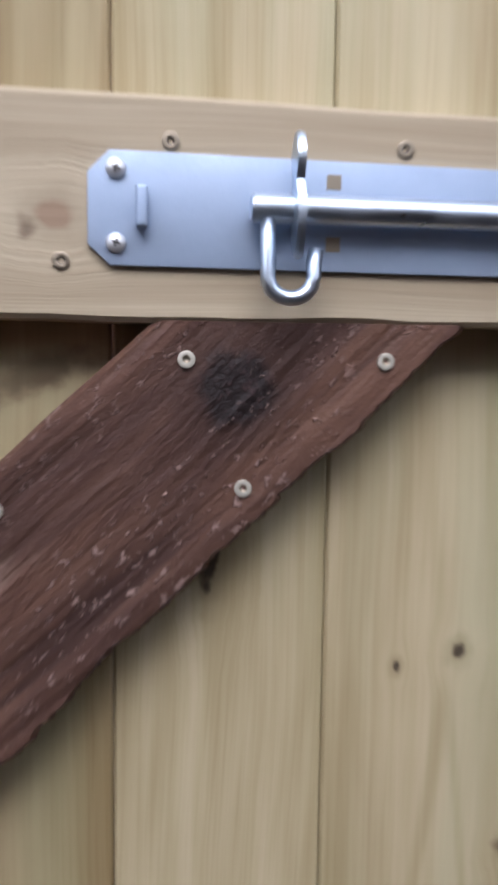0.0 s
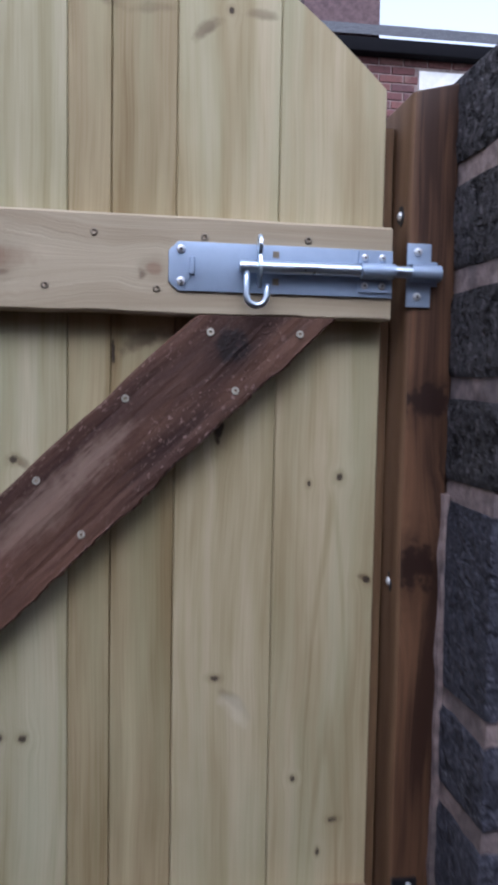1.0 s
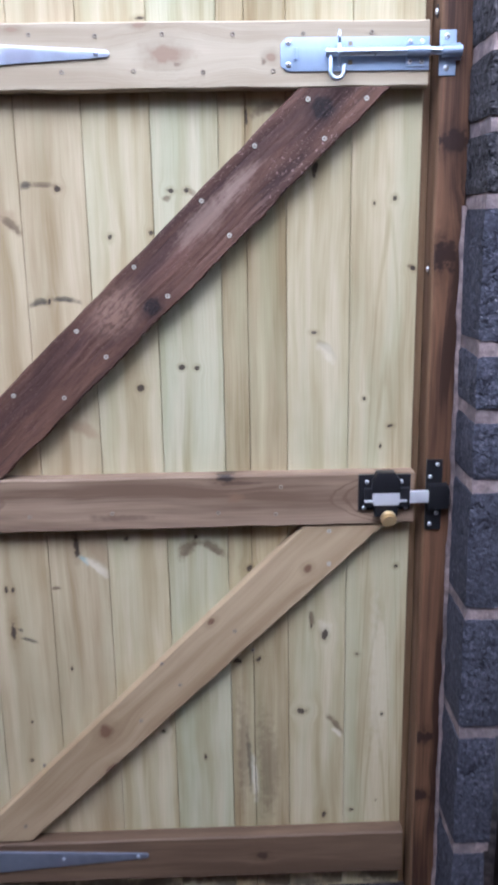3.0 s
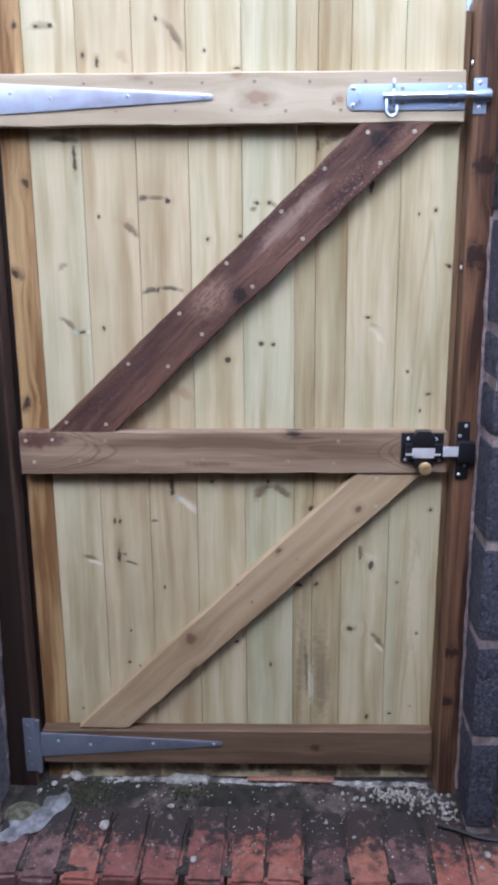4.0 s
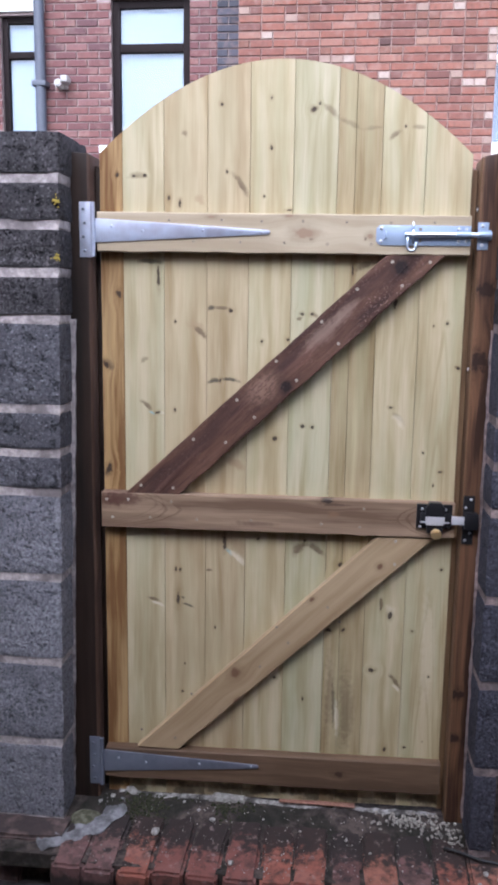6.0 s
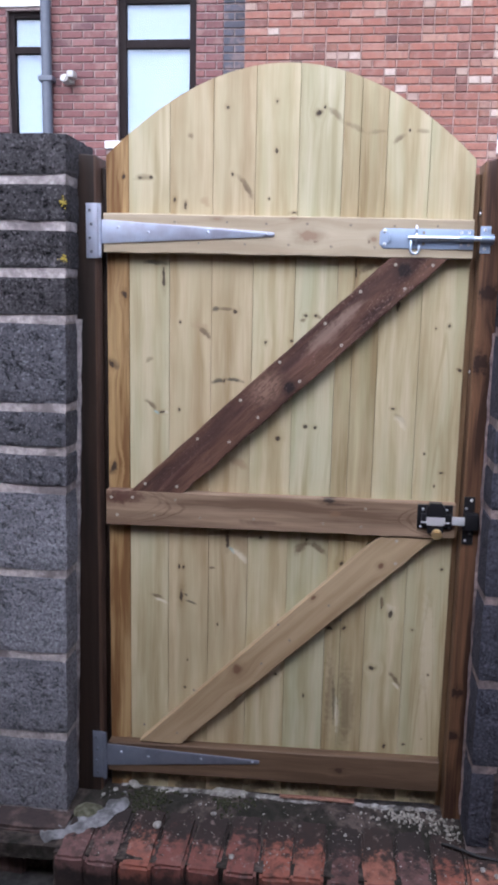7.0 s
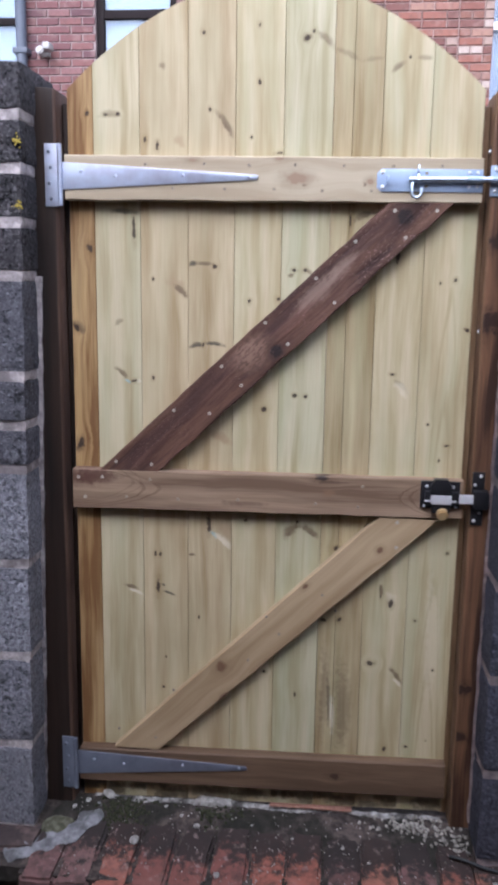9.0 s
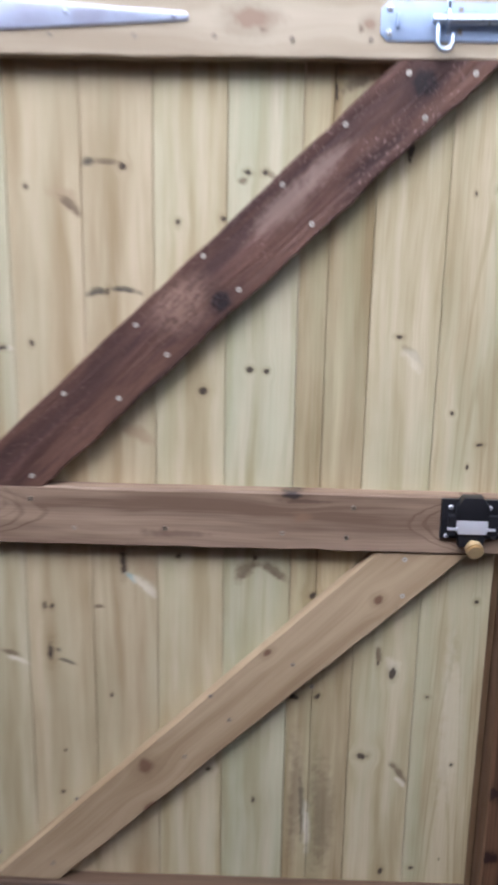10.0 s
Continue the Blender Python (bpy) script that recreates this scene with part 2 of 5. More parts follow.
def rough_stuff(name, a, b, scale, rough=0.9, bump=0.003, third=None, third_scale=5.0, third_amount=0.6, rnd=0.0):
    m, n, l, bsdf = material(name)
    t = Net(n, l)
    raw = t.place()
    if rnd:
        r = t.chance()
        raw = t.vec("ADD", raw, t.join(t.math("MULTIPLY", r, 9.0), t.math("MULTIPLY", r, 4.0), 0.0))
    f = t.noise(raw, scale, 5.0, 0.65)
    c = t.mix(t.span(f, 0.33, 0.68), a, b)
    if third:
        c = t.mix(t.math("MULTIPLY", t.span(t.noise(raw, third_scale, 4.0), 0.45, 0.62), third_amount), c, third)
    if rnd:
        c = t.mix(t.math("MULTIPLY", t.chance(), rnd), c, tuple(v * 0.35 for v in a))
    t.put(bsdf.inputs["Base Color"], c)
    bsdf.inputs["Roughness"].default_value = rough
    bsdf.inputs["Specular IOR Level"].default_value = 0.3
    t.bump(bsdf, f, bump)
    return m


def brick_paint(name, ramp, scale=70.0, rough=0.85, soot=0.4, random_island=False, pale=0.35, dirt=False):
    """Brick whose colour is picked by each brick's own random number from a ramp."""
    m, n, l, bsdf = material(name)
    t = Net(n, l)
    raw = t.place()
    pick = n.new("ShaderNodeNewGeometry").outputs["Random Per Island"] if random_island else t.chance()
    k = n.new("ShaderNodeValToRGB")
    k.color_ramp.interpolation = "CONSTANT"
    els = k.color_ramp.elements
    while len(els) < len(ramp):
        els.new(1.0)
    for e, (at, colour) in zip(els, ramp):
        e.position, e.color = at, (*colour, 1)
    l.new(pick, k.inputs[0])
    off = t.vec("ADD", raw, t.join(t.math("MULTIPLY", pick, 9.0), 0.0, t.math("MULTIPLY", pick, 5.0)))
    g = t.noise(off, scale, 4.0, 0.65)
    c = t.mix(t.math("MULTIPLY", t.span(g, 0.4, 0.75), soot), k.outputs[0], (0.028, 0.022, 0.020))
    c = t.mix(t.math("MULTIPLY", t.span(t.noise(off, scale * 0.3, 3.0), 0.5, 0.7), pale), c, (0.33, 0.22, 0.18))
    if dirt:
        y = t.split(raw)[1]
        m1 = t.math("ADD", t.noise(off, 26.0, 5.0, 0.7), t.math("MULTIPLY_ADD", y, 2.4, -0.02))
        c = t.mix(t.math("MULTIPLY", t.span(m1, 0.36, 0.54), 0.95), c, (0.022, 0.017, 0.014))
        c = t.mix(t.math("MULTIPLY", t.span(t.noise(off, 38.0, 4.0, 0.7), 0.58, 0.70), 0.6), c, (0.30, 0.22, 0.20))
        # Brick gets unevenly darker below its top edge.
        low = t.math("ADD", t.split(raw)[2], t.math("MULTIPLY_ADD", t.noise(off, 45.0, 4.0, 0.7), 0.05, -0.025))
        c = t.mix(t.span(low, 0.008, 0.036, 0.85, 0.0), c, (0.020, 0.017, 0.015))
    t.put(bsdf.inputs["Base Color"], c)
    bsdf.inputs["Roughness"].default_value = rough
    t.bump(bsdf, g, 0.002)
    return m


def plain(name, colour, rough=0.5, metallic=0.0, vary=0.15, scale=25.0, gloss=0.5):
    m, n, l, bsdf = material(name)
    t = Net(n, l)
    f = t.noise(t.place(), scale, 4.0)
    t.put(bsdf.inputs["Base Color"], t.mix(t.math("MULTIPLY", t.span(f, 0.35, 0.7), vary * 2), colour, tuple(v * 0.6 for v in colour)))
    bsdf.inputs["Roughness"].default_value, bsdf.inputs["Metallic"].default_value = rough, metallic
    bsdf.inputs["Specular IOR Level"].default_value = gloss
    return m


ZINC = metal("bright_zinc_plate", (0.39, 0.48, 0.62), 0.56, metallic=0.6, stain=0.15)
ZINC_ROD = metal("polished_zinc_rod", (0.62, 0.71, 0.81), 0.33, stain=0.1)
GALV = metal("galvanised_steel", (0.60, 0.66, 0.78), 0.48, metallic=0.8, stain=0.6, dark=(0.40, 0.38, 0.46))
# Darkened copy of GALV: the bottom hinge's shade put into colour; screws use it too.
GALV_DARKENED = metal("darkened_galvanised_steel", (0.27, 0.30, 0.37), 0.55, metallic=0.7, stain=0.5, dark=(0.17, 0.18, 0.22))
SCREW = metal("screw_steel", (0.82, 0.83, 0.84), 0.42, metallic=0.75, stain=0.1)
# Near-black colour that stands for the shade inside recesses and hollows.
RECESS_SHADE = plain("recess_shade", (0.03, 0.03, 0.03), 0.6)
DULL_SCREW = metal("dull_screw", (0.34, 0.29, 0.22), 0.45, stain=0.3)
PALE_SCREW = metal("pale_screw_head", (0.44, 0.41, 0.34), 0.5, metallic=0.3, stain=0.2)
BLACK = plain("black_japanned_iron", (0.012, 0.012, 0.014), 0.38)
LATCH_STEEL = metal("latch_steel", (0.70, 0.70, 0.72), 0.5, metallic=0.5, stain=0.15)
BRASS = metal("brass_knob", (0.74, 0.54, 0.27), 0.42, metallic=0.7, stain=0.3)
MORTAR = rough_stuff("pale_mortar", (0.31, 0.275, 0.265), (0.55, 0.49, 0.47), 60.0, bump=0.004, third=(0.13, 0.11, 0.11), third_scale=11.0, third_amount=0.75)
MORTAR_GREY = rough_stuff("pink_grey_mortar", (0.21, 0.160, 0.150), (0.40, 0.310, 0.285), 60.0, bump=0.004, third=(0.09, 0.08, 0.085), third_scale=10.0)
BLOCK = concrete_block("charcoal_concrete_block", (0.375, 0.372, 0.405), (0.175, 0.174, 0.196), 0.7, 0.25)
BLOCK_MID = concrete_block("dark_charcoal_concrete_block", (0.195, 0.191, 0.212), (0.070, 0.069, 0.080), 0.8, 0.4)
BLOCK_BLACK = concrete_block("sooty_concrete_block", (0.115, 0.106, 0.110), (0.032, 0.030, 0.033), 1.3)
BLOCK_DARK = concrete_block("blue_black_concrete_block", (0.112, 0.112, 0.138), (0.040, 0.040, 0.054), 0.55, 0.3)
THRESHOLD = rough_stuff("dirty_concrete", (0.024, 0.019, 0.016), (0.105, 0.081, 0.069), 42.0, bump=0.006, third=(0.016, 0.016, 0.011), third_scale=7.0, third_amount=0.8)
LOWER = rough_stuff("damp_dark_paving", (0.022, 0.021, 0.020), (0.065, 0.060, 0.055), 22.0, bump=0.006, third=(0.02, 0.02, 0.018), third_scale=4.0)
STEP_BRICK = brick_paint("worn_step_brick", ((0.0, (0.291, 0.099, 0.064)), (0.25, (0.202, 0.074, 0.056)), (0.48, (0.134, 0.063, 0.054)), (0.70, (0.313, 0.124, 0.080)), (0.84, (0.168, 0.086, 0.075))), 32.0, soot=0.75, pale=0.15, dirt=True)
DARK_BRICK = brick_paint("sooty_plinth_brick", ((0.0, (0.05, 0.035, 0.032)), (0.5, (0.075, 0.045, 0.04)), (0.8, (0.035, 0.03, 0.03))), 55.0, soot=0.6)
CEMENT = rough_stuff("smeared_cement", (0.115, 0.112, 0.115), (0.31, 0.305, 0.31), 26.0, bump=0.003, third=(0.05, 0.05, 0.045), third_scale=9.0)
CHIPS = rough_stuff("cream_stone_chips", (0.30, 0.275, 0.235), (0.58, 0.54, 0.47), 90.0, bump=0.001, third=(0.05, 0.045, 0.04), third_scale=60.0, rnd=0.35)
PALE_STONE = rough_stuff("pale_stone", (0.24, 0.225, 0.20), (0.48, 0.46, 0.42), 60.0, bump=0.001)
MOSS = rough_stuff("moss", (0.012, 0.016, 0.008), (0.055, 0.056, 0.026), 160.0, bump=0.004)
LICHEN = rough_stuff("yellow_lichen", (0.30, 0.22, 0.03), (0.42, 0.33, 0.07), 160.0, bump=0.002)
TERRACOTTA = rough_stuff("salmon_tile_sliver", (0.30, 0.15, 0.11), (0.44, 0.25, 0.18), 60.0, bump=0.0005)
CABLE = plain("black_cable", (0.012, 0.012, 0.012), 0.5)


# ---------------------------------------------------------------- mesh helpers
WORLD = {}


def under(ob, parent, m=Matrix()):
    """Sets ob under parent so that it stands at the world pose m."""
    ob.parent = parent
    ob.matrix_parent_inverse = WORLD[parent.name].inverted()
    ob.matrix_basis = m
    WORLD[ob.name] = m.copy()
    return ob


def part(name, bm, mat, parent, label="", m=Matrix()):
    """Links a bmesh as one mesh object under a thing or a part."""
    me = bpy.data.meshes.new(name)
    bm.to_mesh(me)
    bm.free()
    for k in mat if isinstance(mat, (list, tuple)) else [mat]:
        me.materials.append(k)
    ob = under(new(name, me), parent, m)
    if label:
        ob["label"] = label
    return ob


def thing(name, at, label, category, group="", kind=""):
    ob = new(name)
    ob.empty_display_size = 0.05
    ob.location = at
    WORLD[ob.name] = Matrix.Translation(at)
    return tagged(ob, label, category, group, kind)


def solid(name, bm, mat, label, category, group="", kind=""):
    """A thing that is one mesh."""
    me = bpy.data.meshes.new(name)
    bm.to_mesh(me)
    bm.free()
    for k in mat if isinstance(mat, (list, tuple)) else [mat]:
        me.materials.append(k)
    ob = new(name, me)
    WORLD[ob.name] = Matrix()
    return tagged(ob, label, category, group, kind)


def smooth(bm, angle=40):
    for f in bm.faces:
        f.smooth = True
    for e in bm.edges:
        if len(e.link_faces) == 2 and e.calc_face_angle(0) > radians(angle):
            e.smooth = False
    return bm


def box(x0, x1, y0, y1, z0, z1, bevel=0.0, seg=2):
    bm = bmesh.new()
    bmesh.ops.create_cube(bm, size=1.0, matrix=Matrix.Translation(((x0 + x1) / 2, (y0 + y1) / 2, (z0 + z1) / 2)) @ Matrix.Diagonal((x1 - x0, y1 - y0, z1 - z0, 1)))
    if bevel:
        bmesh.ops.bevel(bm, geom=bm.edges[:], offset=bevel, segments=seg, affect="EDGES", profile=0.6)
    return smooth(bm) if bevel else bm


def merge(bm, *others):
    for o in others:
        me = bpy.data.meshes.new("tmp")
        o.to_mesh(me)
        o.free()
        bm.from_mesh(me)
        bpy.data.meshes.remove(me)
    return bm


def prism(outline, y0, y1, bevel=0.0, seg=2):
    """An outline of (x, z), thick from y0 (front) to y1."""
    bm = bmesh.new()
    front = [bm.verts.new((x, y0, z)) for x, z in outline]
    back = [bm.verts.new((x, y1, z)) for x, z in outline]
    face = bm.faces.new(front)
    bm.faces.new(back[::-1])
    for i in range(len(outline)):
        j = (i + 1) % len(outline)
        bm.faces.new((front[j], front[i], back[i], back[j]))
    bmesh.ops.recalc_face_normals(bm, faces=bm.faces[:])
    if bevel:
        bmesh.ops.bevel(bm, geom=[e for e in face.edges], offset=bevel, segments=seg, affect="EDGES", profile=0.6)
    return smooth(bm, 35)


def rod(p0, p1, r, seg=20, bevel=0.0):
    p0, p1 = Vector(p0), Vector(p1)
    bm = bmesh.new()
    m = Matrix.Translation((p0 + p1) / 2) @ (p1 - p0).to_track_quat("Z", "Y").to_matrix().to_4x4()
    bmesh.ops.create_cone(bm, cap_ends=True, segments=seg, radius1=r, radius2=r, depth=(p1 - p0).length, matrix=m)
    if bevel:
        bmesh.ops.bevel(bm, geom=[e for e in bm.edges if len(e.link_faces) == 2 and e.calc_face_angle(0) > 1.0], offset=bevel, segments=2, affect="EDGES")
    return smooth(bm)


def tube(points, r, seg=12):
    """A round wire along points."""
    bm, rings, pts = bmesh.new(), [], [Vector(p) for p in points]
    for i, p in enumerate(pts):
        way = (pts[min(i + 1, len(pts) - 1)] - pts[max(i - 1, 0)]).normalized()
        q = way.to_track_quat("Z", "Y")
        rings.append([bm.verts.new(p + q @ Vector((r * math.cos(a), r * math.sin(a), 0))) for a in (2 * math.pi * k / seg for k in range(seg))])
    for a, b in zip(rings, rings[1:]):
        for k in range(seg):
            bm.faces.new((a[k], a[(k + 1) % seg], b[(k + 1) % seg], b[k]))
    bm.faces.new(rings[0][::-1]), bm.faces.new(rings[-1])
    return smooth(bm, 60)


def lathe(profile, seg=18):
    """Rings of (radius, y) about the y axis, closed at a first and last radius of zero."""
    bm, rings = bmesh.new(), []
    for r, y in profile:
        rings.append([bm.verts.new((r * math.cos(a), y, r * math.sin(a))) for a in (2 * math.pi * k / seg for k in range(seg))] if r > 0 else [bm.verts.new((0, y, 0))])
    for a, b in zip(rings, rings[1:]):
        for k in range(seg):
            j = (k + 1) % seg
            if len(a) == 1:
                bm.faces.new((a[0], b[j], b[k]))
            elif len(b) == 1:
                bm.faces.new((a[k], a[j], b[0]))
            else:
                bm.faces.new((a[k], a[j], b[j], b[k]))
    bmesh.ops.recalc_face_normals(bm, faces=bm.faces[:])
    return smooth(bm, 50)


def lumpy(bm, size, scale, seed=0.0):
    for v in bm.verts:
        p = v.co * scale + Vector((seed, seed * 0.7, 0))
        v.co += size * noise.noise_vector(p)
    return bm


def shared(name, bm, mats):
    me = bpy.data.meshes.new(name)
    bm.to_mesh(me)
    bm.free()
    for k in mats:
        me.materials.append(k)
    return me


def piece(name, me, parent, m, label=""):
    """One more object on a shared mesh."""
    ob = under(new(name, me), parent, m)
    if label:
        ob["label"] = label
    return ob


def pan_screw_mesh(name, r, head, dark):
    """A domed screw head, looking along -y; dark raised bars stand for the shaded cross recess."""
    bm = lathe([(r, 0.0), (r, -0.25 * r), (0.85 * r, -0.5 * r), (0.5 * r, -0.68 * r), (0.0, -0.74 * r)])
    n0 = len(bm.faces)
    merge(bm, box(-0.42 * r, 0.42 * r, -0.77 * r, -0.5 * r, -0.1 * r, 0.1 * r), box(-0.1 * r, 0.1 * r, -0.77 * r, -0.5 * r, -0.42 * r, 0.42 * r))
    bm.faces.ensure_lookup_table()
    for f in bm.faces[n0:]:
        f.material_index = 1
    return shared(name, bm, [head, dark])


def sunk_screw_mesh(name, r, head, dark):
    """A countersunk wood screw: a flat ring about a recess whose shade is put in as colour."""
    bm = lathe([(r, 0.0008), (r, -0.0005), (0.92 * r, -0.0007), (0.45 * r, -0.0003)])
    n0 = len(bm.faces)
    merge(bm, lathe([(0.45 * r, -0.0003), (0.3 * r, 0.0005), (0.0, 0.0006)]))
    bm.faces.ensure_lookup_table()
    for f in bm.faces[n0:]:
        f.material_index = 1
    return shared(name, bm, [head, dark])


PAN = pan_screw_mesh("pan_screw", 0.0042, SCREW, RECESS_SHADE)
SMALL_PAN = pan_screw_mesh("small_pan_screw", 0.0036, SCREW, RECESS_SHADE)
GREY_PAN = pan_screw_mesh("grey_pan_screw", 0.0040, GALV_DARKENED, RECESS_SHADE)
STRAP_PAN = pan_screw_mesh("strap_pan_screw", 0.0036, GALV, GALV_DARKENED)
SUNK = sunk_screw_mesh("sunk_screw", 0.0038, PALE_SCREW, DULL_SCREW)
RUSTY = sunk_screw_mesh("sunk_dull_screw", 0.0037, DULL_SCREW, plain("shaded_recess", (0.10, 0.075, 0.055), 0.7))


# ---------------------------------------------------------------- ground
bm = bmesh.new()
bmesh.ops.create_grid(bm, x_segments=2, y_segments=2, size=150.0, matrix=Matrix.Translation((0, 0, -0.15)))
ground = solid("ground", bm, LOWER, "damp dark concrete yard floor", "ground", kind="structure")



def surface(x, y):
    """Height of the threshold's dirt: level by the gate, falling away over the step's bricks."""
    return -0.004 + min(0.0, 0.16 * (y + 0.02)) - 0.34 * max(0.0, -0.062 - y) + 0.006 * noise.noise((x * 9, y * 9, 0)) + 0.004 * noise.noise((x * 40, y * 40, 1))


bm = bmesh.new()
bmesh.ops.create_grid(bm, x_segments=110, y_segments=60, size=0.5)
for v in bm.verts:
    x, y = -0.16 + (v.co.x + 0.5) * 1.34, -0.17 + (v.co.y + 0.5) * 0.75
    z = surface(x, y)
    v.co = (x, y, z)
low = bmesh.ops.extrude_edge_only(bm, edges=[e for e in bm.edges if e.is_boundary])
for v in [g for g in low["geom"] if isinstance(g, bmesh.types.BMVert)]:
    v.co.z = -0.15
threshold = solid("threshold", smooth(bm), THRESHOLD, "dirty uneven concrete threshold strip below the gate", "threshold", kind="structure")

# ---------------------------------------------------------------- block walls
LEFT_JOINTS = (-0.029, 0.196, 0.422, 0.649, 0.872, 0.972, 1.081, 1.300, 1.411, 1.522, 1.629, 1.744)
RIGHT_JOINTS = (-0.015, 0.210, 0.438, 0.654, 0.868, 0.980, 1.082, 1.294, 1.397, 1.503, 1.608, 1.715)


def block_mesh(w, d, h, seed, mat):
    bm = bmesh.new()
    bmesh.ops.create_cube(bm, size=1.0)
    bmesh.ops.subdivide_edges(bm, edges=bm.edges[:], cuts=9, use_grid_fill=True)
    half, r = Vector((w / 2, d / 2, h / 2)), 0.007
    for v in bm.verts:
        p = Vector(v.co[k] * 2 * half[k] for k in range(3))
        inner = Vector(max(-half[k] + r, min(half[k] - r, p[k])) for k in range(3))
        out = p - inner
        p = inner + (out.normalized() * r if out.length > 1e-6 else out)
        k = p * 38 + Vector((seed * 3.1, seed, 0))
        v.co = p + 0.0022 * noise.noise_vector(k) + 0.0016 * noise.noise_vector(k * 3.0)
    return shared("block", smooth(bm, 70), [mat])


def inner_left(z):
    return -0.060 - 0.029 * (1.0 - z / 1.7)


def block_wall(name, joints, x_of, mats, y0, y1, label, spread, joint_mat):
    wall = thing(name, (sum(x_of(0.0, 0)) / 2, y0, joints[0]), label, "wall", kind="structure")
    core = None
    for i, (z0, z1) in enumerate(zip(joints, joints[1:])):
        xs = x_of((z0 + z1) / 2, i)
        slab = box(xs[0] + 0.004, xs[-1] - 0.004, y0 + 0.0045, y1 - 0.004, z0 - 0.007, z1 + 0.007 if i < len(joints) - 2 else z1 - 0.012)
        core = slab if core is None else merge(core, slab)
        for k, (xa, xb) in enumerate(zip(xs, xs[1:])):
            xa, xb, h = xa + (0.005 if k else 0.0), xb - (0.005 if k < len(xs) - 2 else 0.0), z1 - z0 - 0.019
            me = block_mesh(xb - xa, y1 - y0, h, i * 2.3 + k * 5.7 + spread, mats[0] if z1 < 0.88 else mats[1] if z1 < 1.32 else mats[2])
            lean = 0.35 * noise.noise((i * 1.7, k + spread, 3.0))
            piece("block", me, wall, pose((xa + xb) / 2, (y0 + y1) / 2 + 0.002 * noise.noise((i, 0.3, spread)), (z0 + z1) / 2, 0, 0, lean))
    bmesh.ops.subdivide_edges(core, edges=[e for e in core.edges if e.calc_length() > 0.03], cuts=24, use_grid_fill=True)
    lumpy(core, 0.0022, 45.0, spread)
    part("mortar", smooth(core, 80), joint_mat, wall, "pale uneven mortar")
    return wall


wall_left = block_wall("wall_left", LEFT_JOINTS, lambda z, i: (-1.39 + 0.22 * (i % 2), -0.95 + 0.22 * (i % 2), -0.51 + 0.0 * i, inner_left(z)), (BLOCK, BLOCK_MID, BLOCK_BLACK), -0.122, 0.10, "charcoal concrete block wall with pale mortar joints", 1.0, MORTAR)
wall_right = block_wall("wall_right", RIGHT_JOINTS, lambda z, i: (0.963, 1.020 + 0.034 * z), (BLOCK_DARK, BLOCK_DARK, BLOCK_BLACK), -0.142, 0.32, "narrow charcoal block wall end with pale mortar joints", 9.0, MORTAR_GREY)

for wall, x, y, z0, z1, lean in ((wall_left, -0.0755, -0.0325, 0.02, 1.30, 0.017), (wall_right, 0.9635, -0.0340, 0.02, 1.29, 0.0)):
    strip = box(x - (0.009 if wall is wall_left else 0.005), x + (0.006 if wall is wall_left else 0.001), y - 0.005, y + 0.005, z0, z1)
    bmesh.ops.subdivide_edges(strip, edges=[e for e in strip.edges if e.calc_length() > 0.5], cuts=60)
    for v in strip.verts:
        v.co.x += lean * ((v.co.z - 0.75) / 0.75)
    part("pointing", smooth(lumpy(strip, 0.003, 30.0, z1), 80), MORTAR if wall is wall_left else MORTAR_GREY, wall, "thin mortar fillet against the post")

# patches of lichen on the wall's corner
for lz in (1.578, 1.447):
    bm = bmesh.new()
    for k in range(26):
        a, r = random.uniform(0, 6.28), abs(random.gauss(0, 0.007))
        bmesh.ops.create_icosphere(bm, subdivisions=1, radius=random.uniform(0.001, 0.0024), matrix=Matrix.Translation((inner_left(lz) - 0.003 + r * math.cos(a) - 0.006, -0.1235, lz + r * math.sin(a))) @ Matrix.Diagonal((1.4, 0.3, 1, 1)))
    solid("lichen", bm, LICHEN, "small yellow lichen patch on the block wall", "lichen", "lichen patches")

# ---------------------------------------------------------------- gate posts
# Dark brown wood, taken near black for the shade on the hinge post.
POST_DARK = wood("dark_shaded_post_wood", (0.036, 0.021, 0.014), (0.012, 0.008, 0.006), rough=0.55, seed=3.0)
POST_BROWN = wood("brown_stained_post_wood", (0.205, 0.105, 0.055), (0.044, 0.021, 0.013), rough=0.55, seed=8.0, contrast=1.6, knots=((0.94, 1.385, 30, 14), (0.935, 1.215, 26, 22), (0.93, 0.36, 24, 12), (0.93, 0.235, 22, 10)), knot_colour=(0.022, 0.010, 0.008))
# Tan gate side of the latch post, made paler for the sky light.
EDGE_PALE = wood("pale_lit_post_edge", (0.26, 0.155, 0.082), (0.12, 0.064, 0.034), rough=0.6, seed=14.0)
# Gate side of the hinge post, its lit edge put into the colour.
EDGE_DARK = wood("lit_dark_post_edge", (0.15, 0.090, 0.060), (0.05, 0.028, 0.020), rough=0.5, seed=17.0)


